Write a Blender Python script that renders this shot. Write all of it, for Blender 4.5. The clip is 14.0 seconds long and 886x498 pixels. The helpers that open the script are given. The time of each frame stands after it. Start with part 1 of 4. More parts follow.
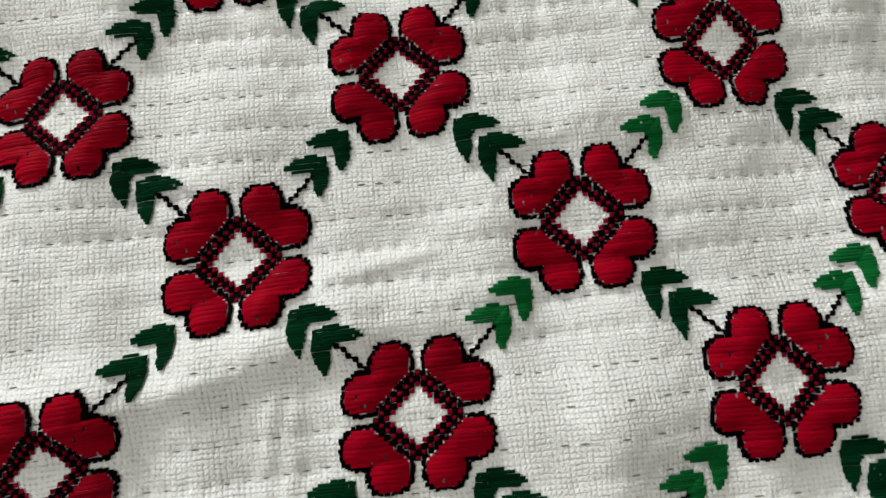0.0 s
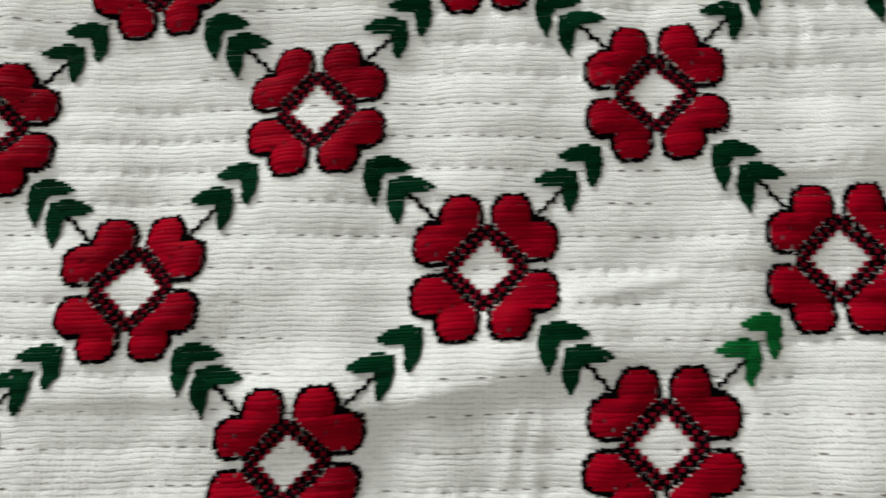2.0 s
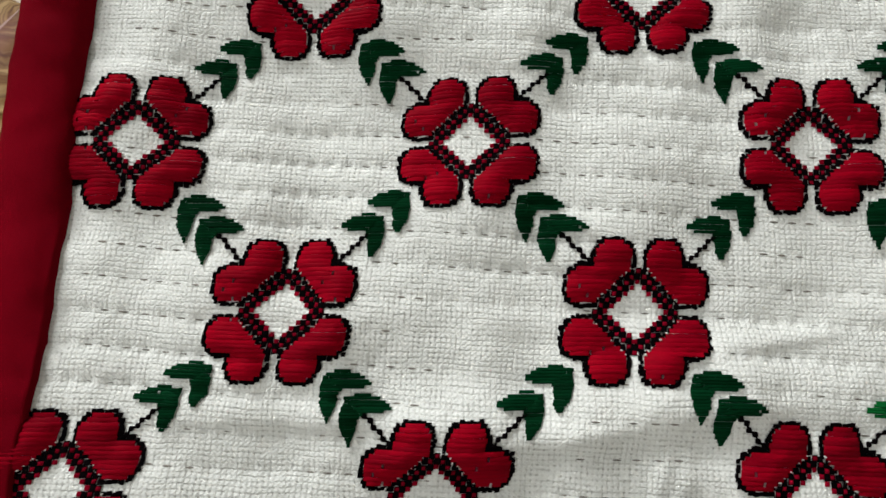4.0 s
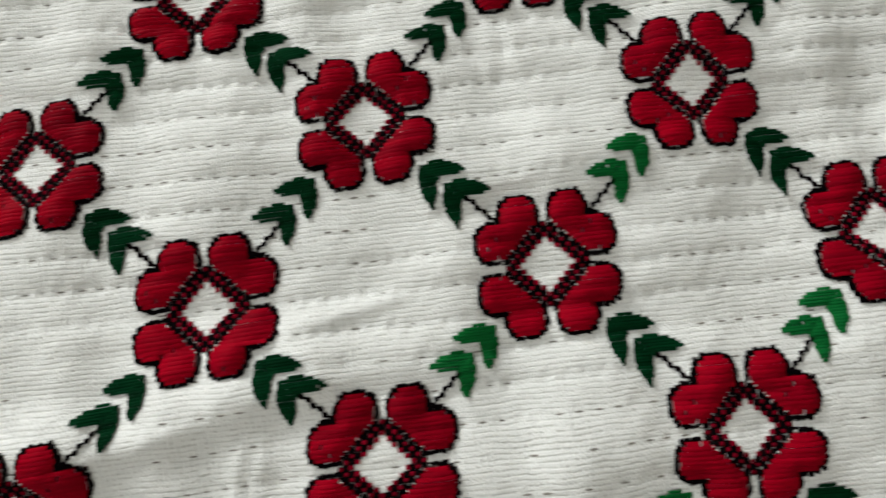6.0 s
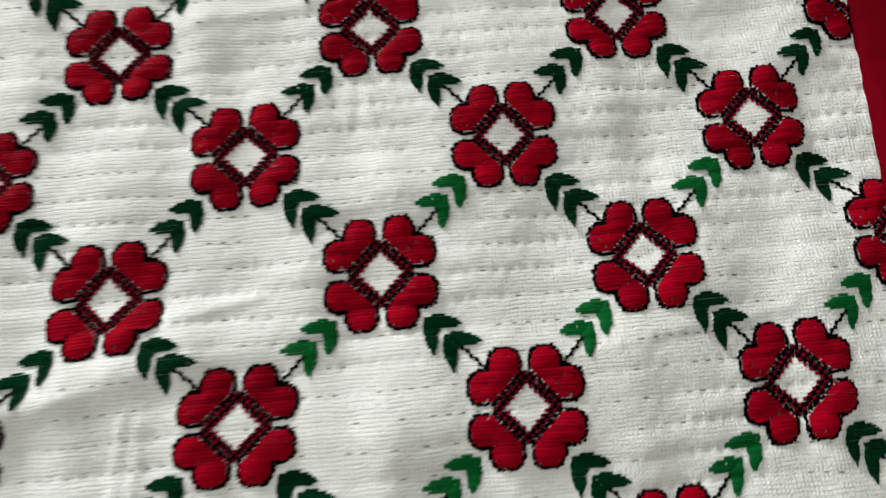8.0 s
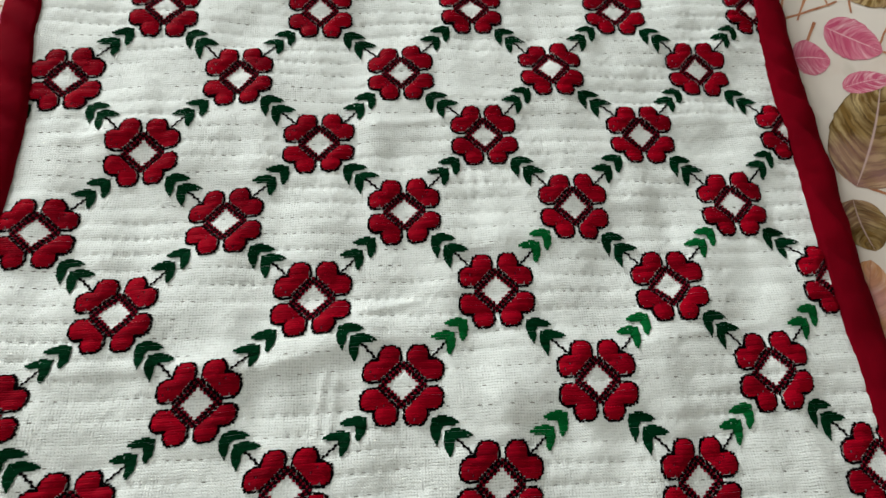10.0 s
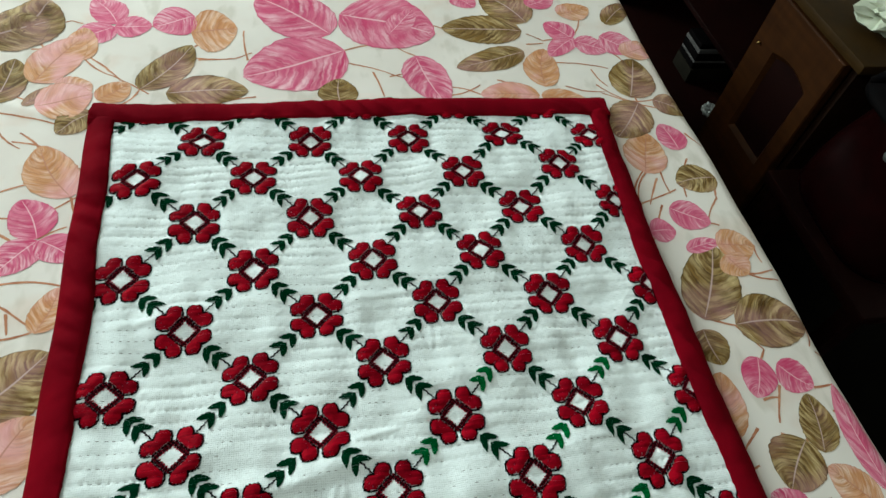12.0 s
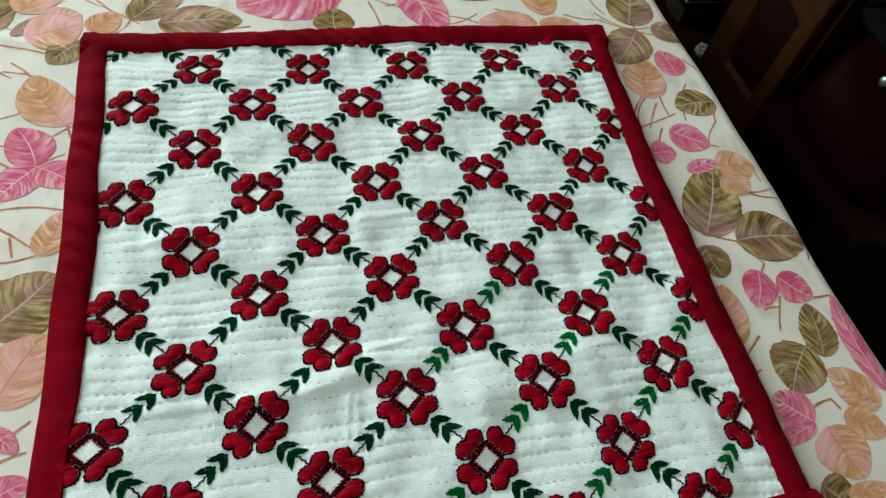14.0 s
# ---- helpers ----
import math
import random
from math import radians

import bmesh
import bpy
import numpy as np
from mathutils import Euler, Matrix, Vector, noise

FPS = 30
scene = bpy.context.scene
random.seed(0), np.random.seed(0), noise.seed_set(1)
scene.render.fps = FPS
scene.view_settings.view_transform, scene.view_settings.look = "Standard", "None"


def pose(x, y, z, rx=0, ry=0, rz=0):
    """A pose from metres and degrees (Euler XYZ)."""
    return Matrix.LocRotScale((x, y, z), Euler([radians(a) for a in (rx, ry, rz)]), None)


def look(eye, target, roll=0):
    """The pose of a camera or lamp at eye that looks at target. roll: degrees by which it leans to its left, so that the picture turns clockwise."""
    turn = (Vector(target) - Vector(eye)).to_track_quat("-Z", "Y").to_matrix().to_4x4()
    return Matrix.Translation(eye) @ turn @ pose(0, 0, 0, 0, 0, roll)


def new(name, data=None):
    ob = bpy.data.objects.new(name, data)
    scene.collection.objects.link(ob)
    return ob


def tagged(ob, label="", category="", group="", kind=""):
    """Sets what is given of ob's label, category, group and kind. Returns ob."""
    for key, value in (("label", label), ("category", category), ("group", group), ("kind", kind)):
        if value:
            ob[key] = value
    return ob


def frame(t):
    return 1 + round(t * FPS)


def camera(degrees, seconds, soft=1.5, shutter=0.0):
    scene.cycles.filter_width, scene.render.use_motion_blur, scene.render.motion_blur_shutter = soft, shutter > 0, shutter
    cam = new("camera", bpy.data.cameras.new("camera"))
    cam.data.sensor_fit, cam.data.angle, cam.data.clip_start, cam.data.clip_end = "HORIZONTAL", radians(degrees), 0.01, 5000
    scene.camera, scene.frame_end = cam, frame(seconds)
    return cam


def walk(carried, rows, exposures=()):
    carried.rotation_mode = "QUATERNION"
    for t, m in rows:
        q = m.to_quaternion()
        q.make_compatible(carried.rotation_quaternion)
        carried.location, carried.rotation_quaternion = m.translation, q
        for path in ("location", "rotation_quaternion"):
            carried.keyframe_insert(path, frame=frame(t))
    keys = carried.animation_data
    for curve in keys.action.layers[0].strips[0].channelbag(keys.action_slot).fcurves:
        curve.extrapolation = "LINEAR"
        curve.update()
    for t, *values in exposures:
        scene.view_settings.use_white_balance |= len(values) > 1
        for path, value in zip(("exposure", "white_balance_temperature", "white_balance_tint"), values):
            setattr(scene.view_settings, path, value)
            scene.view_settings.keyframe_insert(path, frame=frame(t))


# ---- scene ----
import functools

cam = camera(70.0, 14.0, 1.45, 0.4)
PATH = [
    (0, (-0.029, -0.193, 0.86), (0.055, 0.13, -1.112), 8.6),
    (0.5, (-0.025, -0.183, 0.844), (0.022, 0.113, -1.134), 3.4),
    (1, (-0.016, -0.179, 0.842), (-0.018, 0.09, -1.139), -5.5),
    (1.5, (-0.048, -0.165, 0.861), (-0.003, 0.082, -1.123), 7.7),
    (2, (-0.124, -0.176, 0.858), (-0.155, 0.124, -1.119), -6.2),
    (2.5, (-0.188, -0.159, 0.861), (-0.21, 0.107, -1.121), -1.7),
    (2.7, (-0.203, -0.162, 0.86), (-0.229, 0.156, -1.114), -0.5),
    (4.8, (-0.158, -0.163, 0.865), (-0.191, 0.139, -1.112), -6.0),
    (5, (-0.141, -0.167, 0.866), (-0.14, 0.139, -1.11), -1.4),
    (5.5, (-0.075, -0.163, 0.865), (-0.07, 0.115, -1.115), -4.2),
    (6, (-0.002, -0.17, 0.866), (0.021, 0.128, -1.112), -2.0),
    (6.5, (0.064, -0.183, 0.868), (0.091, 0.153, -1.103), -2.3),
    (7, (0.111, -0.189, 0.881), (0.195, 0.196, -1.079), 8.3),
    (7.5, (0.126, -0.196, 0.892), (0.243, 0.234, -1.058), 11.9),
    (8, (0.075, -0.204, 0.941), (0.134, 0.21, -1.015), 3.5),
    (8.2, (0.051, -0.221, 0.971), (0.152, 0.263, -0.966), 7.7),
    (10.3, (-0.059, -0.322, 1.12), (0.152, 0.466, -0.706), 12.6),
    (10.5, (-0.069, -0.319, 1.147), (0.19, 0.431, -0.689), 12.3),
    (11, (-0.09, -0.343, 1.221), (0.051, 0.555, -0.56), 9.2),
    (11.5, (-0.092, -0.387, 1.27), (0.224, 0.758, -0.339), 15.4),
    (12, (-0.1, -0.419, 1.282), (0.286, 0.753, -0.293), 11.2),
    (12.5, (-0.117, -0.438, 1.276), (0.253, 0.699, -0.327), 12.6),
    (13, (-0.125, -0.451, 1.271), (0.269, 0.703, -0.315), 11.2),
    (13.5, (-0.13, -0.469, 1.249), (0.298, 0.64, -0.36), 12.7),
    (14, (-0.126, -0.469, 1.243), (0.287, 0.615, -0.387), 12.1),
]
# the phone brightens and cools its picture as it draws back
EXPOSURES = [(0, -0.07, 6380, 10.5), (5, -0.13, 6350, 10), (6.5, -0.03, 6380, 10.5), (8.0, 0.08, 6350, 10), (10.5, -0.01, 6200, 5), (11, 0.01, 6280, 6.5), (11.5, 0.07, 5780, -5.5), (12, 0.06, 5640, -9), (14, 0.04, 5620, -10.5)]
walk(cam, [(t, look(eye, target, roll)) for t, eye, target, roll in PATH], EXPOSURES)

A = 0.08            # half the distance between two flowers of a row
BED = 0.56          # height of the bed's top
TOP = 0.575         # height of the quilt's cloth

# ---------------------------------------------------------------- light
world = bpy.data.worlds.new("world")
scene.world = world
world.use_nodes = True
world.node_tree.nodes["Background"].inputs[0].default_value = (0.5, 0.6, 0.7, 1)
world.node_tree.nodes["Background"].inputs[1].default_value = 0.05


def area_light(name, place, target, size, size_y, watts, colour):
    data = bpy.data.lights.new(name, "AREA")
    data.shape, data.size, data.size_y, data.energy, data.color = "RECTANGLE", size, size_y, watts, colour
    ob = new(name, data)
    ob.matrix_world = look(place, target)
    return ob


area_light("window_light", (-2.5, 3.62, 1.95), (0.0, 0.0, 0.57), 1.5, 1.2, 218, (1.0, 0.99, 0.96))
# unseen fill lamp, added overhead to lift the near and left side
area_light("overhead_fill", (-1.8, -0.6, 2.62), (-0.6, -0.1, 0.5), 1.2, 0.12, 22, (1.0, 0.99, 0.95))


# ---------------------------------------------------------------- materials
class Nodes:
    """A small writer of node materials."""

    def __init__(self, name, rough=0.7):
        self.mat = bpy.data.materials.new(name)
        self.mat.use_nodes = True
        self.tree = self.mat.node_tree
        self.bsdf = self.tree.nodes["Principled BSDF"]
        self.bsdf.inputs["Roughness"].default_value = rough

    def node(self, kind, **values):
        n = self.tree.nodes.new(kind)
        for key, value in values.items():
            n.inputs[key.replace("_", " ")].default_value = value
        return n

    def link(self, a, b):
        self.tree.links.new(a, b)

    def put(self, socket, value):
        if isinstance(value, (int, float, tuple)):
            socket.default_value = value
        else:
            self.link(value, socket)

    def math(self, op, a, b=0.0, c=0.0):
        n = self.node("ShaderNodeMath")
        n.operation = op
        for s, v in zip(n.inputs, (a, b, c)):
            self.put(s, v)
        return n.outputs[0]

    def mix(self, fac, a, b, blend="MIX"):
        n = self.node("ShaderNodeMix")
        n.data_type, n.blend_type = "RGBA", blend
        self.put(n.inputs[0], fac)
        self.put(n.inputs[6], a if not isinstance(a, tuple) else (*a, 1))
        self.put(n.inputs[7], b if not isinstance(b, tuple) else (*b, 1))
        return n.outputs[2]

    def coords(self, which="Object"):
        return self.node("ShaderNodeTexCoord").outputs[which]

    def noise(self, scale, detail=3.0, stretch=None):
        n = self.node("ShaderNodeTexNoise", Scale=scale, Detail=detail)
        at = self.coords()
        if stretch:
            m = self.node("ShaderNodeMapping")
            m.inputs["Scale"].default_value = stretch
            self.link(at, m.inputs[0])
            at = m.outputs[0]
        self.link(at, n.inputs["Vector"])
        return n.outputs["Fac"]

    def ramp(self, x, lo, hi):
        n = self.node("ShaderNodeMapRange", From_Min=lo, From_Max=hi)
        self.link(x, n.inputs[0])
        return n.outputs[0]

    def xyz(self, which="Object"):
        n = self.node("ShaderNodeSeparateXYZ")
        self.link(self.coords(which), n.inputs[0])
        return n.outputs

    def colour(self, value):
        self.put(self.bsdf.inputs["Base Color"], value if not isinstance(value, tuple) else (*value, 1))
        return self

    def bump(self, height, strength=0.3, distance=0.001):
        n = self.node("ShaderNodeBump", Strength=strength, Distance=distance)
        self.link(height, n.inputs["Height"])
        self.link(n.outputs[0], self.bsdf.inputs["Normal"])
        return self


def matty_cloth():
    """Open even-weave cotton: soft basket threads 2.35 mm apart, small uneven holes between them."""
    m = Nodes("even_weave_cotton", 0.9)
    m.bsdf.inputs["Specular IOR Level"].default_value = 0.1
    x, y, z = m.xyz()
    pitch = A / 34
    wob_x = m.math("ADD", m.math("MULTIPLY", m.noise(60, 2), 0.0030), m.math("MULTIPLY", m.noise(480, 2), 0.0011))
    wob_y = m.math("ADD", m.math("MULTIPLY", m.noise(55, 2), 0.0030), m.math("MULTIPLY", m.noise(520, 2), 0.0011))
    gx = m.math("DIVIDE", m.math("ADD", x, wob_x), pitch)
    gy = m.math("DIVIDE", m.math("ADD", y, wob_y), pitch)

    def per_cell(sx, sy, shift):
        at = m.node("ShaderNodeCombineXYZ")
        m.put(at.inputs[0], m.math("FLOOR", m.math("ADD", m.math("MULTIPLY", gx, sx), shift)))
        m.put(at.inputs[1], m.math("FLOOR", m.math("ADD", m.math("MULTIPLY", gy, sy), shift)))
        at.inputs[2].default_value = shift
        n = m.node("ShaderNodeTexWhiteNoise")
        n.noise_dimensions = "3D"
        m.link(at.outputs[0], n.inputs["Vector"])
        return n.outputs["Value"]

    def gap(g, width):
        off = m.math("ABSOLUTE", m.math("SUBTRACT", m.math("FRACT", g), 0.5))
        return m.ramp(off, width, 0.06)

    near_x, near_y = gap(gx, 0.34), gap(gy, 0.30)
    hole = m.math("MULTIPLY", near_x, near_y)
    dash_y = m.math("MULTIPLY", gap(gy, 0.24), m.math("POWER", per_cell(0.6, 1.0, 3.0), 2.0))
    dash_x = m.math("MULTIPLY", gap(gx, 0.22), m.math("POWER", per_cell(1.0, 0.5, 7.0), 2.5))
    loose = m.ramp(m.noise(22, 3), 0.36, 0.66)
    holes = m.math("MULTIPLY", hole, m.math("ADD", m.math("MULTIPLY", per_cell(1.0, 1.0, 0.0), 1.1), 0.25))
    open_weave = m.math("MAXIMUM", holes, m.math("MAXIMUM", m.math("MULTIPLY", dash_y, 0.75), m.math("MULTIPLY", dash_x, 0.55)))
    dark = m.math("MULTIPLY", open_weave, m.math("ADD", m.math("MULTIPLY", loose, 0.45), 0.10))
    fuzz = m.noise(1500, 3)
    slub = m.noise(700, 2, (0.2, 1, 1))
    base = m.mix(m.ramp(m.noise(9, 4), 0.35, 0.7), (0.755, 0.785, 0.76), (0.69, 0.72, 0.695))
    base = m.mix(m.ramp(slub, 0.3, 0.75), base, (0.825, 0.85, 0.83))
    base = m.mix(m.math("MULTIPLY", m.ramp(fuzz, 0.55, 0.35), 0.20), base, (0.50, 0.50, 0.47))
    m.colour(m.mix(dark, base, (0.15, 0.145, 0.12)))
    over = m.math("MULTIPLY", m.math("SINE", m.math("MULTIPLY", gx, 2 * math.pi)), m.math("SINE", m.math("MULTIPLY", gy, 2 * math.pi)))
    h = m.math("SUBTRACT", m.math("ADD", m.math("MULTIPLY", over, 0.3), m.math("ADD", m.math("MULTIPLY", slub, 0.6), m.math("MULTIPLY", fuzz, 0.7))), m.math("MULTIPLY", open_weave, 1.5))
    return m.bump(h, 0.5, 0.0007).mat


def thread(name, dark, light, rough=0.48, gloss=0.22):
    m = Nodes(name, rough)
    rnd = m.node("ShaderNodeNewGeometry").outputs["Random Per Island"]
    own = m.node("ShaderNodeObjectInfo").outputs["Random"]
    fac = m.math("ADD", m.math("MULTIPLY", rnd, 0.6), m.math("MULTIPLY", own, 0.4))
    col = m.mix(fac, dark, light)
    fibre = m.noise(2500, 2, (0.15, 1, 1))
    col = m.mix(m.math("MULTIPLY", fibre, 0.5), col, tuple(0.55 * c for c in dark))
    m.colour(col)
    m.bsdf.inputs["Specular IOR Level"].default_value = gloss
    return m.bump(fibre, 0.4, 0.0004).mat


def plain_fabric(name, dark, light, scale=1600, rough=0.7, wear=14, gloss=0.2):
    m = Nodes(name, rough)
    x, y, z = m.xyz()
    weave = m.math("MULTIPLY", m.math("SINE", m.math("MULTIPLY", x, scale * 4)), m.math("SINE", m.math("MULTIPLY", y, scale * 4)))
    fac = m.math("ADD", m.math("MULTIPLY", m.noise(wear, 4), 0.8), m.math("MULTIPLY", m.noise(scale, 2), 0.3))
    m.colour(m.mix(m.ramp(fac, 0.3, 0.8), dark, light))
    m.bsdf.inputs["Specular IOR Level"].default_value = gloss
    return m.bump(m.math("ADD", weave, m.noise(220, 3)), 0.15, 0.0005).mat


def printed_ground():
    """Cream cotton with faint peach and grey washes between the printed leaves."""
    m = Nodes("cream_printed_cotton", 0.85)
    m.bsdf.inputs["Specular IOR Level"].default_value = 0.1
    x, y, z = m.xyz()
    base = m.mix(m.ramp(m.noise(7, 4), 0.3, 0.75), (0.64, 0.56, 0.50), (0.72, 0.65, 0.59))
    base = m.mix(m.math("MULTIPLY", m.ramp(m.noise(11, 3), 0.55, 0.68), 0.40), base, (0.60, 0.42, 0.33))
    base = m.mix(m.math("MULTIPLY", m.ramp(m.noise(17, 3, (1.4, 0.6, 1)), 0.58, 0.68), 0.35), base, (0.36, 0.30, 0.22))
    m.colour(m.mix(m.math("MULTIPLY", m.noise(1300, 2), 0.25), base, (0.70, 0.66, 0.60)))
    return m.bump(m.math("ADD", m.noise(1800, 2), m.noise(150, 3)), 0.2, 0.0006).mat


def leaf_ink(name, deep, mid, pale, vein, rib, blush):
    """Watercolour leaf printed on cotton: strokes along the side veins, a pale rib, washed-out patches."""
    m = Nodes(name, 0.8)
    m.bsdf.inputs["Specular IOR Level"].default_value = 0.1
    u, v, _ = m.xyz("UV")
    out = m.math("ABSOLUTE", m.math("SUBTRACT", m.math("MULTIPLY", v, 2.0), 1.0))
    own = m.node("ShaderNodeObjectInfo").outputs["Random"]
    side = m.math("GREATER_THAN", v, 0.5)
    jit = m.math("MULTIPLY", m.noise(90, 3), 0.07)
    run = m.math("ADD", m.math("SUBTRACT", u, m.math("MULTIPLY", m.math("POWER", out, 1.4), 0.26)), jit)

    def strokes(along, across, detail):
        at = m.node("ShaderNodeCombineXYZ")
        m.put(at.inputs[0], m.math("MULTIPLY", run, along))
        m.put(at.inputs[1], m.math("MULTIPLY", out, across))
        m.put(at.inputs[2], m.math("ADD", m.math("MULTIPLY", own, 40.0), m.math("MULTIPLY", side, 7.0)))
        n = m.node("ShaderNodeTexNoise", Scale=1.0, Detail=detail)
        m.link(at.outputs[0], n.inputs["Vector"])
        return n.outputs["Fac"]

    wash = m.noise(24, 3)
    body = m.mix(m.ramp(strokes(7.0, 0.8, 3.0), 0.28, 0.70), deep, mid)
    light = m.math("MULTIPLY", m.ramp(strokes(15.0, 1.2, 2.0), 0.40, 0.66), m.ramp(wash, 0.28, 0.62))
    body = m.mix(m.math("MULTIPLY", light, 0.85), body, pale)
    # side veins, thin and fading towards the margin
    pair = m.math("ABSOLUTE", m.math("SUBTRACT", m.math("FRACT", m.math("MULTIPLY", run, 9.0)), 0.5))
    fade = m.math("MULTIPLY", m.ramp(out, 1.0, 0.35), m.ramp(strokes(5.0, 2.0, 2.0), 0.35, 0.6))
    body = m.mix(m.math("MULTIPLY", m.math("MULTIPLY", m.ramp(pair, 0.14, 0.0), fade), 0.85), body, vein)
    body = m.mix(m.math("MULTIPLY", m.ramp(strokes(40.0, 1.0, 1.0), 0.52, 0.68), 0.45), body, vein)
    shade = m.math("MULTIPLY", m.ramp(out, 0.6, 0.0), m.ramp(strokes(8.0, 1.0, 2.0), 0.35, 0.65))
    body = m.mix(m.math("MULTIPLY", shade, 0.65), body, deep)
    tint = m.math("MULTIPLY", m.ramp(m.noise(15, 2), 0.46, 0.66), blush)
    body = m.mix(tint, body, (0.72, 0.36, 0.42))
    body = m.mix(m.math("MULTIPLY", m.ramp(out, 0.040, 0.012), 0.8), body, rib)
    body = m.mix(m.math("MULTIPLY", m.ramp(out, 0.94, 0.99), 0.5), body, vein)
    return m.colour(body).mat


def wood(name, dark, light, rough=0.35):
    m = Nodes(name, rough)
    grain = m.noise(9, 5, (1.2, 1.2, 9))
    fine = m.noise(60, 3, (1, 1, 0.12))
    m.colour(m.mix(m.ramp(m.math("ADD", m.math("MULTIPLY", grain, 0.7), m.math("MULTIPLY", fine, 0.4)), 0.35, 0.8), dark, light))
    m.bsdf.inputs["Specular IOR Level"].default_value = 0.06
    return m.bump(fine, 0.1, 0.001).mat


def plain(name, dark, light, rough=0.6, scale=12, metal=0.0, gloss=0.3):
    m = Nodes(name, rough)
    m.colour(m.mix(m.ramp(m.noise(scale, 5), 0.3, 0.75), dark, light))
    m.bsdf.inputs["Metallic"].default_value = metal
    m.bsdf.inputs["Specular IOR Level"].default_value = gloss
    return m.bump(m.noise(scale * 12, 3), 0.12, 0.001).mat


CLOTH = matty_cloth()
RED = thread("red_silk_thread", (0.15, 0.0003, 0.0065), (0.40, 0.0006, 0.013), 0.5, 0.012)
RED_FINE = thread("crimson_cross_stitch", (0.12, 0.001, 0.008), (0.30, 0.003, 0.02), 0.7, 0.01)
BLACK = thread("black_thread", (0.0012, 0.0010, 0.0012), (0.005, 0.003, 0.004), 0.85, 0.01)
GREEN = thread("dark_green_thread", (0.0006, 0.014, 0.0045), (0.0018, 0.042, 0.014), 0.65, 0.012)
LEAF_GREEN = thread("leaf_green_thread", (0.002, 0.075, 0.016), (0.006, 0.15, 0.032), 0.6, 0.03)
FLECK = thread("white_cotton_fleck", (0.42, 0.41, 0.38), (0.74, 0.74, 0.70), 0.85, 0.03)
# grey-beige thread: the shadow in the needle dimples is put into its colour
SHADED_THREAD = thread("shaded_quilting_thread", (0.14, 0.13, 0.11), (0.34, 0.325, 0.29), 0.85, 0.03)
MAROON = plain_fabric("maroon_poplin", (0.085, 0.0005, 0.004), (0.165, 0.0010, 0.007), 1500, 0.8, 11, 0.008)
SHEET = printed_ground()
INK = {
    "pink": leaf_ink("pink_leaf_print", (0.46, 0.035, 0.115), (0.60, 0.155, 0.245), (0.78, 0.53, 0.56), (0.38, 0.030, 0.095), (0.76, 0.50, 0.52), 0.12),
    "brown": leaf_ink("olive_brown_leaf_print", (0.085, 0.042, 0.009), (0.235, 0.138, 0.036), (0.60, 0.45, 0.22), (0.034, 0.014, 0.006), (0.52, 0.37, 0.35), 0.22),
    "orange": leaf_ink("apricot_leaf_print", (0.42, 0.17, 0.060), (0.60, 0.31, 0.15), (0.73, 0.53, 0.42), (0.32, 0.15, 0.065), (0.40, 0.18, 0.12), 0.55),
}
STEM_INK = plain("apricot_stem_print", (0.30, 0.105, 0.05), (0.56, 0.27, 0.15), 0.8, 60, 0.0, 0.1)
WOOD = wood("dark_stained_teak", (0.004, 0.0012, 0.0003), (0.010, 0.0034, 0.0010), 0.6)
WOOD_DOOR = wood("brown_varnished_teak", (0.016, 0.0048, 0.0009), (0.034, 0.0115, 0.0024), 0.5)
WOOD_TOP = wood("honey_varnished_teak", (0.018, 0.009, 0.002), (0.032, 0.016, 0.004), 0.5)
# red-brown wood with the shade of recesses and stool put into its colour
WOOD_SHADED = wood("shaded_red_brown_wood", (0.004, 0.0008, 0.0006), (0.008, 0.0016, 0.001), 0.5)
PAINT = plain("cream_wall_paint", (0.52, 0.49, 0.43), (0.58, 0.55, 0.48), 0.85, 3)
CEILING_PAINT = plain("white_ceiling_paint", (0.66, 0.66, 0.64), (0.72, 0.72, 0.7), 0.9, 3)
# near-black floor colour holds the shadow that the bed throws beside it
FLOOR_STONE = plain("dark_shaded_floor", (0.002, 0.0015, 0.0013), (0.005, 0.004, 0.003), 0.7, 8, 0.0, 0.01)
# maroon taken almost to black: the shade beside the bed is in the colour
BAG_HIDE = plain("shaded_maroon_leather", (0.003, 0.0003, 0.0003), (0.006, 0.0005, 0.0006), 0.3, 30, 0.0, 0.06)
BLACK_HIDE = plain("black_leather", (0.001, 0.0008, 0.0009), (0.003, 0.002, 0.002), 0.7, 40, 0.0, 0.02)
BRASS = plain("brass", (0.30, 0.19, 0.06), (0.42, 0.28, 0.10), 0.4, 50, 1.0)
STEEL = plain("pale_metal", (0.22, 0.22, 0.20), (0.32, 0.32, 0.30), 0.4, 50, 0.9)
# paper darkened in its colour for the shade inside the cabinet
SHADED_PAPER = plain("shaded_grey_paper", (0.05, 0.045, 0.042), (0.09, 0.08, 0.075), 0.8, 20, 0.0, 0.05)
FOIL = plain("crinkled_clear_wrap", (0.10, 0.10, 0.09), (0.22, 0.22, 0.20), 0.3, 120, 0.2)
# tan card, near black because the compartment's shade is in its colour
SHADED_CARD = plain("shaded_tan_card", (0.006, 0.005, 0.003), (0.010, 0.008, 0.005), 0.8, 20, 0.0, 0.05)
PALE_CLOTH = plain("pale_green_cloth", (0.42, 0.45, 0.33), (0.6, 0.6, 0.48), 0.85, 40)


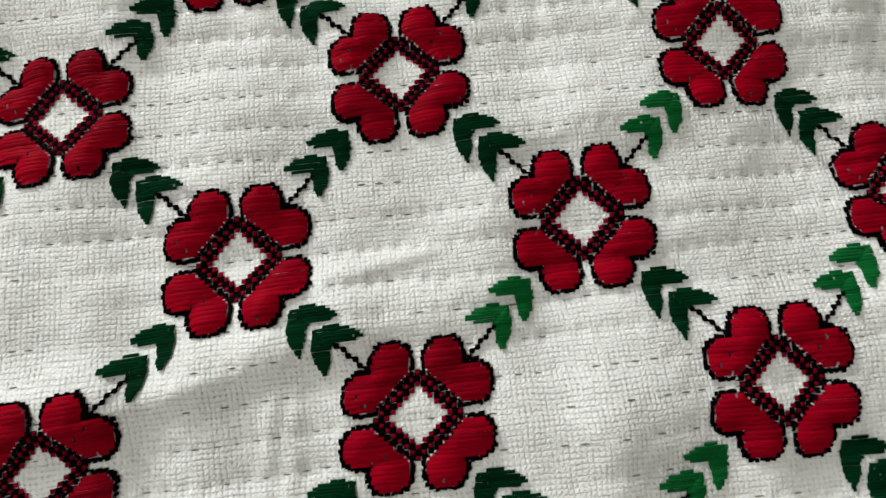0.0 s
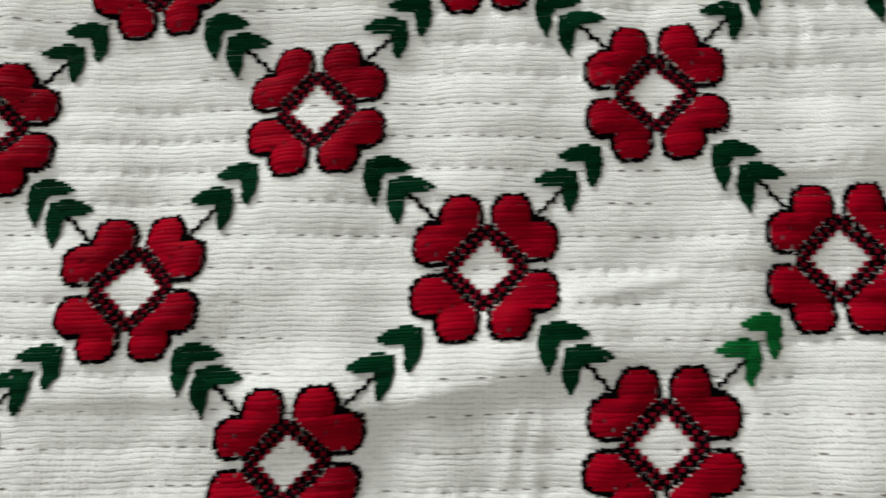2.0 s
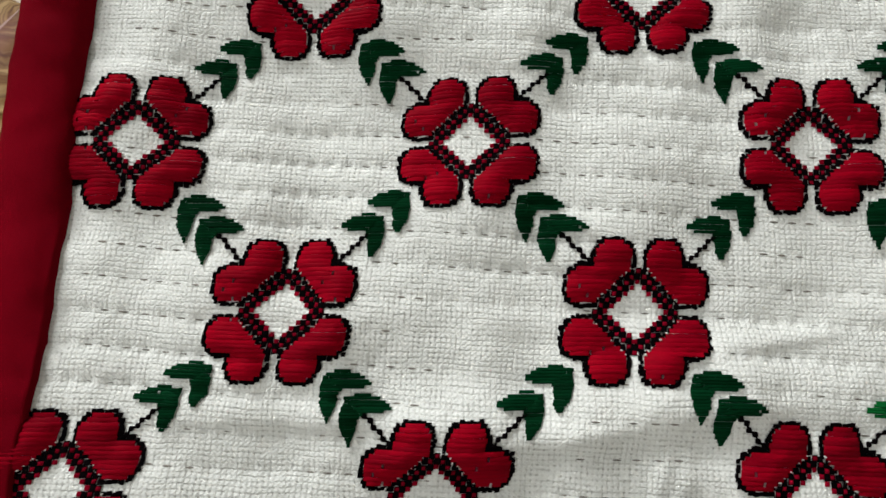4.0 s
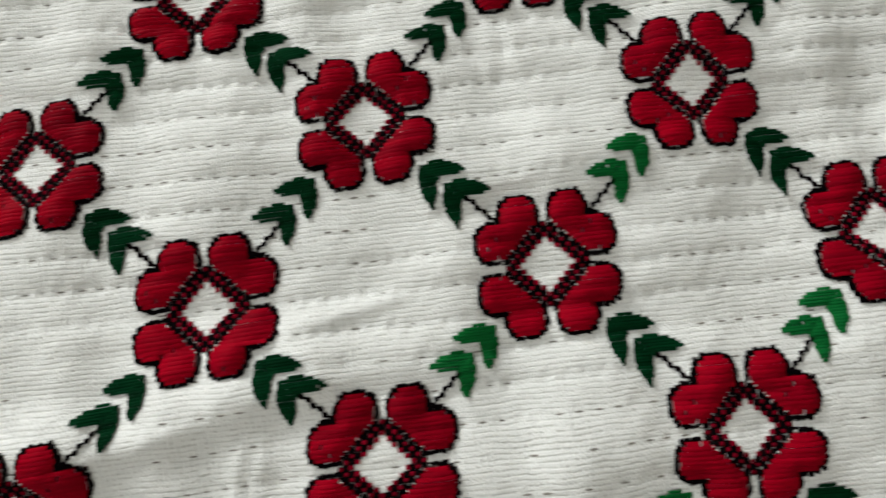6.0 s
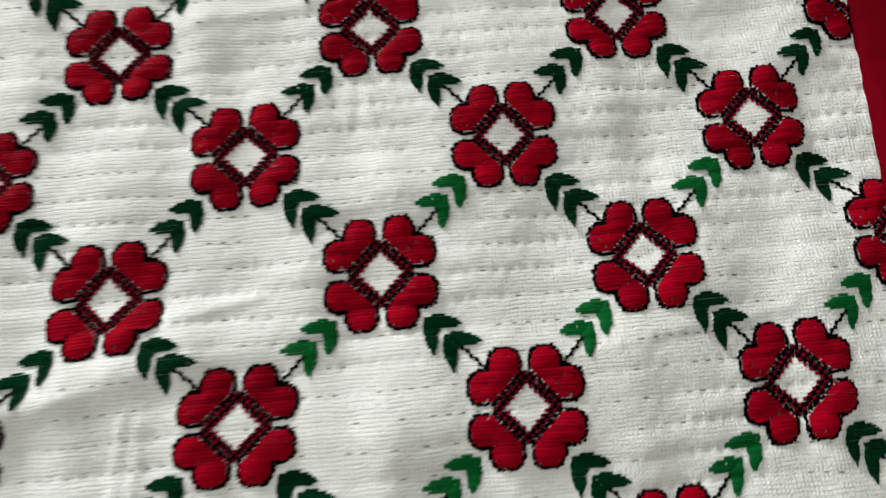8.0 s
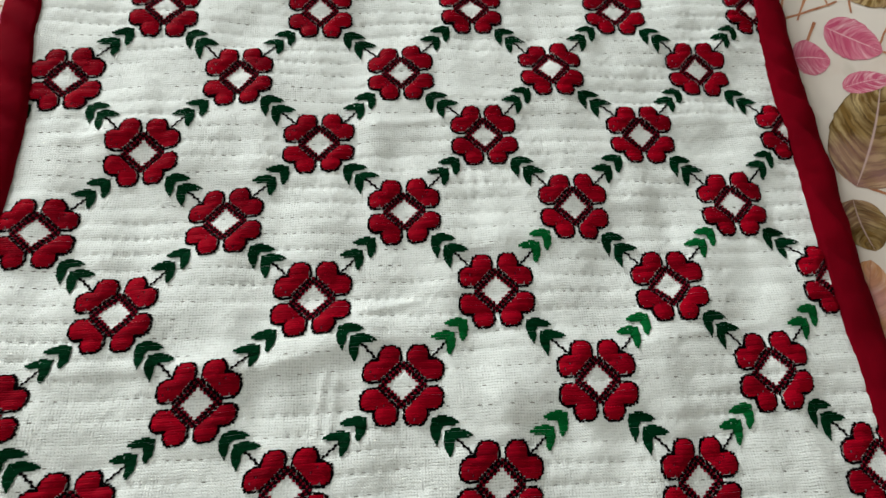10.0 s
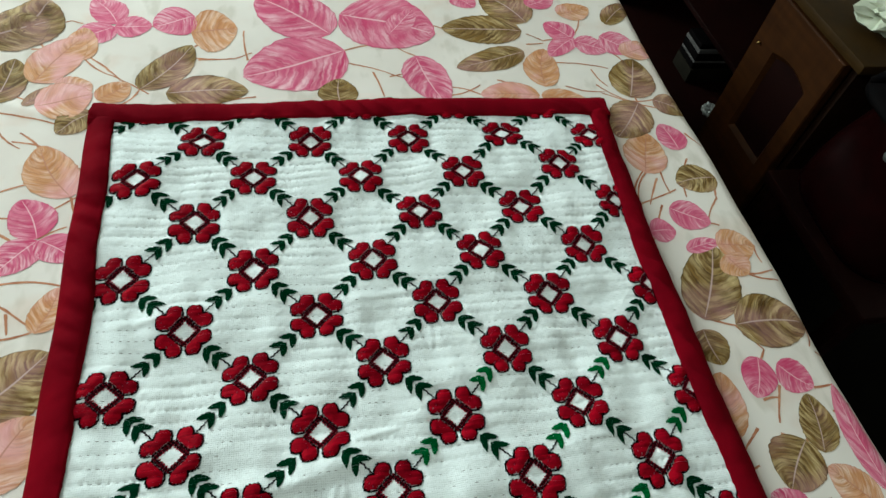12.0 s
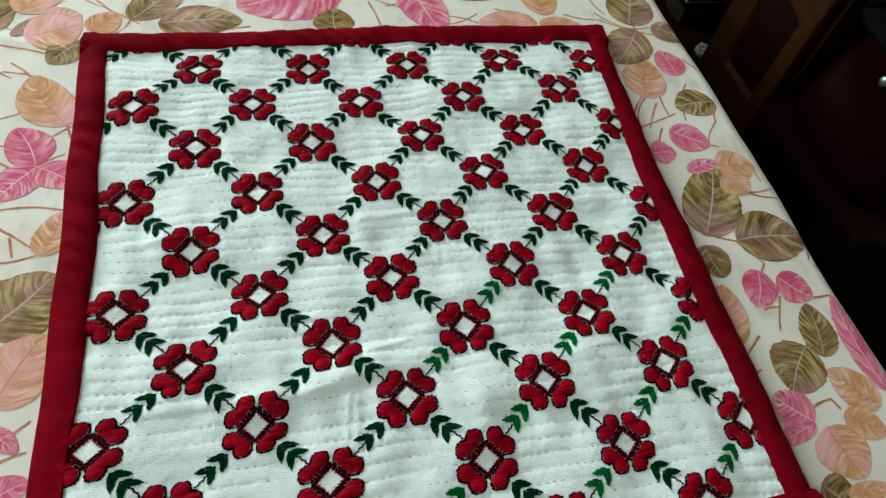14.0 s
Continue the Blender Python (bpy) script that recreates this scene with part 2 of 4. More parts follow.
# ---------------------------------------------------------------- geometry helpers
class Geo:
    def __init__(self):
        self.v, self.f, self.uv = [], [], []

    def quad_strip(self, rows, close=False):
        """Faces over rows of points, each of the same length."""
        start = len(self.v)
        n = len(rows[0])
        for r in rows:
            self.v.extend(r)
        for a in range(len(rows) - 1):
            for b in range(n if close else n - 1):
                c = (b + 1) % n
                self.f.append((start + a * n + b, start + a * n + c, start + (a + 1) * n + c, start + (a + 1) * n + b))
        return start


def make_mesh(name, geo, smooth=True):
    me = bpy.data.meshes.new(name)
    me.from_pydata(np.asarray(geo.v, dtype=float).tolist(), [], geo.f)
    if geo.uv:
        layer = me.uv_layers.new(name="UVMap")
        flat = np.array(geo.uv, dtype=np.float32)
        index = np.zeros(len(me.loops), dtype=np.int32)
        me.loops.foreach_get("vertex_index", index)
        layer.data.foreach_set("uv", flat[index].ravel())
    if smooth:
        me.polygons.foreach_set("use_smooth", [True] * len(me.polygons))
    me.update()
    return me


def part(name, geo, material, parent=None, label="", smooth=True):
    """Links a Geo or a bmesh as one mesh object under a thing or a part."""
    if isinstance(geo, Geo):
        me = make_mesh(name, geo, smooth)
    else:
        me = bpy.data.meshes.new(name)
        bmesh.ops.recalc_face_normals(geo, faces=geo.faces)
        geo.to_mesh(me)
        geo.free()
        if smooth:
            me.polygons.foreach_set("use_smooth", [True] * len(me.polygons))
            me.set_sharp_from_angle(angle=radians(40))
    me.materials.append(material)
    ob = new(name, me)
    ob.parent = parent
    if label:
        ob["label"] = label
    return ob


def box(lo, hi, bevel=0.004, segments=2, bm=None):
    """A bevelled box from corner to corner, added to bm or on its own."""
    own = bmesh.new()
    bmesh.ops.create_cube(own, size=1)
    for v in own.verts:
        v.co = Vector([lo[k] + (v.co[k] + 0.5) * (hi[k] - lo[k]) for k in range(3)])
    if bevel:
        bmesh.ops.bevel(own, geom=own.edges[:], offset=bevel, segments=segments, profile=0.6, affect="EDGES")
    if bm is None:
        return own
    me = bpy.data.meshes.new("piece")
    own.to_mesh(me)
    own.free()
    bm.from_mesh(me)
    bpy.data.meshes.remove(me)
    return bm


def tube(points, radius, sides=8):
    """A closed tube along points."""
    g = Geo()
    pts = [Vector(p) for p in points]
    rows = []
    for k, p in enumerate(pts):
        d = (pts[min(k + 1, len(pts) - 1)] - pts[max(k - 1, 0)]).normalized()
        side = d.cross(Vector((0.3, 0.2, 1))).normalized()
        up = side.cross(d)
        r = radius(k / (len(pts) - 1)) if callable(radius) else radius
        rows.append([p + (side * math.cos(t) + up * math.sin(t)) * r for t in [2 * math.pi * s / sides for s in range(sides)]])
    g.quad_strip(rows, close=True)
    g.f.append(tuple(range(sides - 1, -1, -1)))
    g.f.append(tuple(len(g.v) - sides + s for s in range(sides)))
    return g


# ---------------------------------------------------------------- the room
def structure(name, bm, material, label):
    return tagged(part(name, bm, material, None, smooth=False), label, name.split("_")[0], kind="structure")


W0, W1, S0, S1, TALL = -3.6, 2.3, -2.6, 3.7, 2.8
structure("floor", box((W0, S0, -0.1), (W1, S1, 0.0), 0), FLOOR_STONE, "dark polished stone floor with the bed's shadow put into its colour")
structure("ceiling", box((W0, S0, TALL), (W1, S1, TALL + 0.1), 0), CEILING_PAINT, "plain white painted ceiling of the bedroom")
structure("wall_west", box((W0 - 0.1, S0, 0), (W0, S1, TALL), 0), PAINT, "plain cream painted bedroom wall")
structure("wall_south", box((W0, S0 - 0.1, 0), (W1, S0, TALL), 0), PAINT, "plain cream painted bedroom wall")
structure("wall_east", box((W1, S0, 0), (W1 + 0.1, S1, TALL), 0), PAINT, "plain cream painted bedroom wall")
north = box((W0, S1, 0), (W1, S1 + 0.12, 1.3), 0)
box((W0, S1, 2.6), (W1, S1 + 0.12, TALL), 0, bm=north)
box((W0, S1, 1.3), (-3.3, S1 + 0.12, 2.6), 0, bm=north)
box((-1.7, S1, 1.3), (W1, S1 + 0.12, 2.6), 0, bm=north)
structure("wall_north", north, PAINT, "cream painted bedroom wall with a window opening")

# ---------------------------------------------------------------- the bed
EDGE, ROUND = 0.568, 0.030      # where the sheet begins to turn down, and its radius
LEFT, NEAR, FAR = -1.35, -0.85, 1.30


@functools.lru_cache(maxsize=None)
def waves(seed, count):
    rnd = np.random.RandomState(seed)
    return [(rnd.uniform(0, 2 * np.pi), rnd.uniform(0.6, 1.7), rnd.uniform(0, 6.28)) for _ in range(count)]


def ripple(x, y, seed, length, stretch=(1.0, 1.0), count=9):
    """Smooth uneven waves, about -1 to 1."""
    total = np.zeros_like(x)
    for turn, size, shift in waves(seed, count):
        k = 2 * math.pi / (length * size)
        total = total + np.sin(x * (k * stretch[0] * math.cos(turn)) + y * (k * stretch[1] * math.sin(turn)) + shift)
    return total / math.sqrt(count)


def crease(x, y, a, b, height, width, skew=1.0):
    """A soft ridge of cloth from a to b; skew > 1: steeper on its right-hand side."""
    (ax, ay), (bx, by) = a, b
    length = math.hypot(bx - ax, by - ay)
    dx, dy = (bx - ax) / length, (by - ay) / length
    along = (x - ax) * dx + (y - ay) * dy
    off = (y - ay) * dx - (x - ax) * dy
    w = np.where(off < 0, width / skew, width)
    beyond = np.maximum(0, np.maximum(-along, along - length))
    return height * np.exp(-(off / w) ** 2 - (beyond / (0.35 * length)) ** 2)


def sheet_relief(x, y):
    r = 0.0020 * ripple(x, y, 3, 0.34) + 0.0004 * ripple(x, y, 4, 0.10)
    r = r + crease(x, y, (-0.62, 0.62), (-0.78, 0.30), 0.007, 0.020, 1.6)
    r = r + crease(x, y, (-0.70, 0.50), (-0.50, 0.42), 0.004, 0.014)
    r = r + crease(x, y, (-0.80, 0.85), (-0.60, 0.74), 0.006, 0.018)
    return r + crease(x, y, (-0.66, 0.06), (-0.52, -0.02), 0.003, 0.012)


def sheet_at(x, y, lift=0.0):
    """The sheet's surface: x runs over the top and, past EDGE, round and down the side."""
    x, y = np.asarray(x, float), np.asarray(y, float)
    past = np.maximum(0, x - EDGE - 0.002 * np.sin(y * 9.0) - 0.001 * np.sin(y * 23.0 + 1))
    turn = np.minimum(past / ROUND, np.pi / 2)
    drop = np.maximum(0, past - ROUND * np.pi / 2)
    rel = sheet_relief(x, y) * (past <= 0.2) + lift
    px = x - past + (ROUND + rel) * np.sin(turn) + 0.010 * np.sin(y * 21) * np.minimum(1, drop * 6)
    pz = BED - ROUND + (ROUND + rel) * np.cos(turn) - drop
    return np.stack([px, y, pz], -1)


bed = new("bed")
tagged(bed, "low wooden double bed under a printed cotton sheet", "bed")
part("mattress", box((LEFT + 0.03, NEAR + 0.03, 0.34), (EDGE + ROUND - 0.02, FAR - 0.03, BED - 0.008), 0.035, 3), plain_fabric("mattress_ticking", (0.5, 0.48, 0.45), (0.6, 0.58, 0.55)), bed)
part("bed_base", box((LEFT + 0.03, NEAR + 0.04, 0.10), (EDGE + ROUND - 0.03, FAR - 0.04, 0.338), 0.01), WOOD, bed)
for lx in (LEFT + 0.06, EDGE - 0.06):
    for ly in (NEAR + 0.08, FAR - 0.14):
        part("leg", box((lx, ly, 0.0), (lx + 0.06, ly + 0.06, 0.0995), 0.004), WOOD, bed)

bedsheet = Geo()
xs = np.concatenate([np.arange(LEFT, -0.80, 0.012), np.arange(-0.80, EDGE - 0.03, 0.006), np.arange(EDGE - 0.03, EDGE + 0.09, 0.004), np.arange(EDGE + 0.09, EDGE + 0.42, 0.02)])
ys = np.concatenate([np.arange(NEAR, -0.5, 0.02), np.arange(-0.5, 1.0, 0.006), np.arange(1.0, FAR + 0.001, 0.015)])
gx, gy = np.meshgrid(xs, ys)
bedsheet.quad_strip(list(sheet_at(gx, gy)))
bedsheet = part("bedsheet", bedsheet, SHEET)
tagged(bedsheet, "cream cotton bedsheet printed with pink, brown and apricot leaves", "bedsheet")
PRINTS = []
LEAF_SPOTS = []


def leaf_print(ink, base, tip, width):
    """A printed leaf from its stalk to its tip."""
    base, tip = np.array(base), np.array(tip)
    LEAF_SPOTS.append((*((base + tip) / 2), 0.5 * np.linalg.norm(tip - base), 0.5 * width))
    d = tip - base
    side = np.array([-d[1], d[0]]) / np.linalg.norm(d)
    rnd = np.random.RandomState(len(PRINTS) + 5)
    bend = rnd.uniform(-0.06, 0.06) * np.linalg.norm(d)
    g = Geo()
    n, k = 24, 10
    rows = []
    for a in range(n + 1):
        u = a / n
        half = 0.5 * width * (math.sin(math.pi * u ** 0.82) ** 0.62 if 0 < u < 1 else 0.0) * (1 + 0.03 * rnd.uniform(-1, 1))
        row = []
        for b in range(k + 1):
            s = 2 * b / k - 1
            p = base + d * u + side * (half * s + bend * math.sin(math.pi * u))
            row.append(p)
            g.uv.append((u, b / k))
        rows.append(row)
    flat = np.array(rows)
    g.quad_strip(list(sheet_at(flat[..., 0], flat[..., 1], 0.00035 + 0.000005 * len(PRINTS))))
    PRINTS.append(part("printed_leaf", g, INK[ink], bedsheet))


def stem_print(*points):
    """A printed stalk, drawn thicker where it starts."""
    pts = [np.array(p) for p in points]
    line = []
    for a, b in zip(pts, pts[1:]):
        for s in np.linspace(0, 1, 9)[:-1]:
            line.append(a + (b - a) * s)
    line.append(pts[-1])
    rnd = np.random.RandomState(len(PRINTS) + 90)
    bow = rnd.uniform(-0.09, 0.09)
    whole = pts[-1] - pts[0]
    rows = []
    for k in range(len(line)):
        line[k] = line[k] + np.array([-whole[1], whole[0]]) * (bow * math.sin(math.pi * k / (len(line) - 1)) + rnd.uniform(-0.006, 0.006))
    for k, p in enumerate(line):
        d = line[min(k + 1, len(line) - 1)] - line[max(k - 1, 0)]
        side = np.array([-d[1], d[0]]) / (np.linalg.norm(d) + 1e-9)
        w = (0.0036 - 0.0013 * k / len(line)) * rnd.uniform(0.8, 1.2)
        rows.append([p - side * w * 0.5, p, p + side * w * 0.5])
    flat = np.array(rows)
    g = Geo()
    g.quad_strip(list(sheet_at(flat[..., 0], flat[..., 1], 0.00028 + 0.0000003 * len(PRINTS))))
    PRINTS.append(part("printed_stem", g, STEM_INK, bedsheet))


leaf_print("brown", (0.430, -0.034), (0.500, 0.096), 0.090)
leaf_print("brown", (0.473, -0.046), (0.588, -0.051), 0.089)
leaf_print("brown", (0.421, -0.048), (0.425, -0.105), 0.058)
leaf_print("pink", (0.481, -0.098), (0.452, -0.155), 0.050)
leaf_print("pink", (0.505, -0.110), (0.542, -0.149), 0.055)
leaf_print("orange", (0.390, -0.204), (0.417, -0.114), 0.063)
leaf_print("brown", (0.490, -0.216), (0.439, -0.273), 0.073)
leaf_print("brown", (0.507, -0.235), (0.527, -0.156), 0.052)
leaf_print("pink", (0.567, -0.292), (0.572, -0.146), 0.038)
leaf_print("orange", (0.546, -0.307), (0.501, -0.251), 0.055)
leaf_print("pink", (0.449, -0.311), (0.411, -0.272), 0.055)
leaf_print("pink", (0.449, -0.314), (0.387, -0.332), 0.025)
leaf_print("orange", (0.460, -0.319), (0.476, -0.382), 0.074)
leaf_print("orange", (0.490, -0.310), (0.536, -0.338), 0.042)
leaf_print("brown", (0.417, -0.379), (0.449, -0.412), 0.055)
leaf_print("orange", (0.447, 0.251), (0.486, 0.350), 0.080)
leaf_print("brown", (0.572, 0.238), (0.495, 0.227), 0.068)
leaf_print("pink", (0.534, 0.306), (0.524, 0.375), 0.057)
leaf_print("pink", (0.458, 0.173), (0.517, 0.137), 0.064)
leaf_print("pink", (0.408, 0.128), (0.451, 0.126), 0.048)
leaf_print("pink", (0.454, 0.088), (0.515, 0.100), 0.028)
leaf_print("orange", (0.507, 0.095), (0.570, 0.090), 0.066)
leaf_print("brown", (0.490, 0.445), (0.539, 0.565), 0.092)
leaf_print("brown", (0.501, 0.432), (0.427, 0.338), 0.084)
leaf_print("brown", (0.533, 0.440), (0.594, 0.404), 0.062)
leaf_print("pink", (-0.031, 0.589), (-0.210, 0.511), 0.153)
leaf_print("pink", (-0.054, 0.639), (-0.190, 0.754), 0.139)
leaf_print("pink", (-0.034, 0.707), (0.148, 0.642), 0.176)
leaf_print("pink", (0.100, 0.579), (0.136, 0.438), 0.086)
leaf_print("brown", (0.343, 0.680), (0.269, 0.787), 0.109)
leaf_print("brown", (0.326, 0.651), (0.162, 0.661), 0.097)
leaf_print("brown", (0.315, 0.586), (0.173, 0.541), 0.067)
leaf_print("orange", (0.331, 0.479), (0.357, 0.595), 0.070)
leaf_print("orange", (0.314, 0.457), (0.203, 0.462), 0.068)
leaf_print("orange", (0.317, 0.457), (0.409, 0.429), 0.053)
leaf_print("pink", (0.429, 0.630), (0.383, 0.684), 0.067)
leaf_print("pink", (0.433, 0.632), (0.364, 0.571), 0.047)
leaf_print("pink", (0.430, 0.622), (0.495, 0.591), 0.067)
leaf_print("pink", (0.491, 0.641), (0.559, 0.593), 0.086)
leaf_print("brown", (0.519, 0.685), (0.602, 0.766), 0.052)
leaf_print("brown", (-0.047, 0.435), (-0.047, 0.507), 0.069)
leaf_print("brown", (-0.333, 0.473), (-0.200, 0.473), 0.083)
leaf_print("brown", (-0.374, 0.483), (-0.300, 0.605), 0.072)
leaf_print("pink", (-0.432, 0.669), (-0.484, 0.750), 0.064)
leaf_print("pink", (-0.436, 0.660), (-0.496, 0.615), 0.066)
leaf_print("pink", (-0.436, 0.660), (-0.372, 0.660), 0.065)
leaf_print("pink", (-0.302, 0.693), (-0.370, 0.657), 0.092)
leaf_print("orange", (-0.304, 0.639), (-0.223, 0.651), 0.128)
leaf_print("orange", (-0.472, 0.559), (-0.485, 0.657), 0.055)
leaf_print("orange", (-0.500, 0.468), (-0.447, 0.495), 0.075)
leaf_print("brown", (-0.608, 0.588), (-0.552, 0.734), 0.118)
leaf_print("orange", (-0.439, 0.249), (-0.499, 0.354), 0.073)
leaf_print("pink", (-0.467, 0.174), (-0.501, 0.245), 0.061)
leaf_print("pink", (-0.466, 0.171), (-0.507, 0.116), 0.055)
leaf_print("pink", (-0.465, 0.171), (-0.415, 0.135), 0.051)
leaf_print("brown", (-0.486, -0.074), (-0.419, -0.002), 0.091)
leaf_print("orange", (-0.460, -0.163), (-0.421, -0.080), 0.078)
leaf_print("orange", (-0.441, 0.025), (-0.424, 0.091), 0.046)
leaf_print("pink", (-0.451, -0.259), (-0.413, -0.243), 0.034)
leaf_print("brown", (-0.437, 0.428), (-0.482, 0.379), 0.055)
leaf_print("orange", (0.421, 0.717), (0.500, 0.747), 0.065)
leaf_print("orange", (0.520, 0.580), (0.600, 0.621), 0.062)
leaf_print("pink", (0.206, 0.781), (0.244, 0.734), 0.057)
leaf_print("orange", (-0.549, 0.548), (-0.496, 0.503), 0.055)
leaf_print("brown", (-0.585, 0.448), (-0.575, 0.537), 0.035)
leaf_print("brown", (-0.540, 0.442), (-0.502, 0.492), 0.026)
leaf_print("orange", (0.443, -0.397), (0.500, -0.393), 0.025)
leaf_print("pink", (0.358, 0.741), (0.428, 0.790), 0.053)
leaf_print("brown", (-0.631, 0.600), (-0.545, 0.670), 0.113)
leaf_print("brown", (-0.588, 0.445), (-0.574, 0.561), 0.067)
leaf_print("orange", (-0.536, 0.500), (-0.483, 0.629), 0.082)
leaf_print("orange", (-0.523, 0.442), (-0.443, 0.471), 0.093)
leaf_print("brown", (-0.576, 0.314), (-0.573, 0.422), 0.032)
leaf_print("orange", (-0.435, 0.456), (-0.392, 0.499), 0.052)
leaf_print("pink", (-0.459, -0.185), (-0.428, -0.213), 0.022)
leaf_print("pink", (0.058, 0.645), (0.115, 0.724), 0.053)
leaf_print("orange", (0.512, 0.074), (0.532, 0.034), 0.058)
stem_print((-0.044, 0.553), (-0.005, 0.531), (0.054, 0.505), (0.128, 0.484))
stem_print((0.015, 0.525), (0.028, 0.456))
stem_print((0.044, 0.513), (0.097, 0.530))
stem_print((-0.474, 0.570), (-0.413, 0.513))
stem_print((-0.574, 0.430), (-0.483, 0.398))
stem_print((-0.565, 0.391), (-0.525, 0.349))
stem_print((0.151, 0.463), (0.208, 0.489))
stem_print((-0.294, 0.568), (-0.247, 0.562))
stem_print((0.345, 0.550), (0.474, 0.534))
stem_print((0.325, 0.608), (0.362, 0.613))
stem_print((0.500, 0.426), (0.594, 0.402))
stem_print((0.498, 0.453), (0.500, 0.426), (0.443, 0.377))
stem_print((-0.508, 0.099), (-0.424, 0.093))
stem_print((-0.504, 0.080), (-0.442, 0.030))
stem_print((-0.479, 0.057), (-0.472, 0.027))
stem_print((-0.451, -0.226), (-0.420, -0.214))
stem_print((-0.453, -0.216), (-0.421, -0.181))
stem_print((0.524, 0.042), (0.580, 0.023))
stem_print((0.524, 0.038), (0.580, 0.042))
stem_print((0.432, -0.031), (0.471, -0.048), (0.497, -0.088))
stem_print((0.493, -0.141), (0.466, -0.191))
stem_print((0.433, -0.194), (0.403, -0.218))
stem_print((0.410, 0.183), (0.488, 0.213))
stem_print((0.410, 0.209), (0.448, 0.260))
stem_print((0.398, -0.244), (0.413, -0.239))
stem_print((0.457, -0.294), (0.485, -0.288))
stem_print((0.463, 0.239), (0.429, 0.182))
stem_print((0.585, -0.056), (0.570, -0.089))
stem_print((0.597, -0.154), (0.599, -0.172))
stem_print((0.517, 0.137), (0.530, 0.132))
stem_print((0.473, 0.743), (0.436, 0.641))
stem_print((0.448, 0.180), (0.374, 0.062))
stem_print((-0.203, 0.558), (-0.212, 0.643))
stem_print((-0.519, 0.185), (-0.468, 0.134))
stem_print((0.539, 0.285), (0.500, 0.195))
stem_print((-0.188, 0.458), (-0.238, 0.445))
stem_print((-0.556, 0.587), (-0.474, 0.570))
stem_print((-0.607, 0.660), (-0.514, 0.548))
stem_print((-0.441, 0.307), (-0.409, 0.271))
stem_print((-0.567, 0.643), (-0.509, 0.677), (-0.489, 0.669))
stem_print((-0.374, 0.660), (-0.345, 0.669))
stem_print((0.438, 0.531), (0.456, 0.479))
stem_print((0.243, 0.501), (0.290, 0.467))
stem_print((0.371, 0.481), (0.445, 0.463))
stem_print((0.460, -0.205), (0.486, -0.219))
stem_print((0.551, -0.184), (0.583, -0.175))
stem_print((-0.473, 0.172), (-0.502, 0.184))
stem_print((-0.484, -0.004), (-0.466, -0.002))
stem_print((0.434, 0.485), (0.486, 0.436))
stem_print((0.570, 0.234), (0.560, 0.185), (0.514, 0.143))
stem_print((0.562, 0.350), (0.584, 0.318))
stem_print((0.476, 0.259), (0.474, 0.204))
stem_print((0.570, 0.090), (0.567, 0.055))
stem_print((0.542, -0.149), (0.573, -0.147))
stem_print((0.575, -0.097), (0.593, -0.107))
stem_print((0.484, -0.103), (0.497, -0.088))
stem_print((0.491, -0.218), (0.526, -0.181))
stem_print((0.490, -0.219), (0.444, -0.235))
stem_print((0.491, -0.302), (0.484, -0.287))
stem_print((0.459, -0.159), (0.484, -0.158))
stem_print((0.486, 0.436), (0.533, 0.440))
stem_print((0.484, 0.433), (0.437, 0.460))
stem_print((0.448, 0.253), (0.413, 0.196))
stem_print((-0.031, 0.589), (0.029, 0.615))
stem_print((0.100, 0.579), (0.066, 0.606))
stem_print((0.162, 0.661), (0.120, 0.680))
stem_print((0.203, 0.462), (0.155, 0.487))
stem_print((0.414, 0.630), (0.362, 0.613), (0.333, 0.641))
stem_print((0.493, 0.591), (0.515, 0.547))
stem_print((-0.248, 0.475), (-0.230, 0.496))
stem_print((-0.374, 0.483), (-0.399, 0.444))
stem_print((-0.296, 0.600), (-0.265, 0.643))
stem_print((-0.439, 0.249), (-0.420, 0.197))
stem_print((-0.499, 0.351), (-0.532, 0.384))
stem_print((-0.511, 0.555), (-0.567, 0.643))
stem_print((-0.467, 0.174), (-0.435, 0.194))
stem_print((-0.488, 0.021), (-0.443, 0.028))
stem_print((-0.454, -0.082), (-0.429, -0.056))
stem_print((-0.539, 0.365), (-0.474, 0.337))
stem_print((-0.556, 0.247), (-0.494, 0.279), (-0.421, 0.271))
stem_print((-0.548, 0.212), (-0.478, 0.213), (-0.420, 0.260))
stem_print((-0.463, 0.570), (-0.409, 0.503), (-0.359, 0.471))
stem_print((-0.287, 0.562), (-0.225, 0.562), (-0.196, 0.580))
stem_print((-0.616, 0.502), (-0.563, 0.482), (-0.497, 0.438))


# the same print goes on over the rest of the sheet: fans of two or three leaves on a stalk
spread = np.random.RandomState(17)
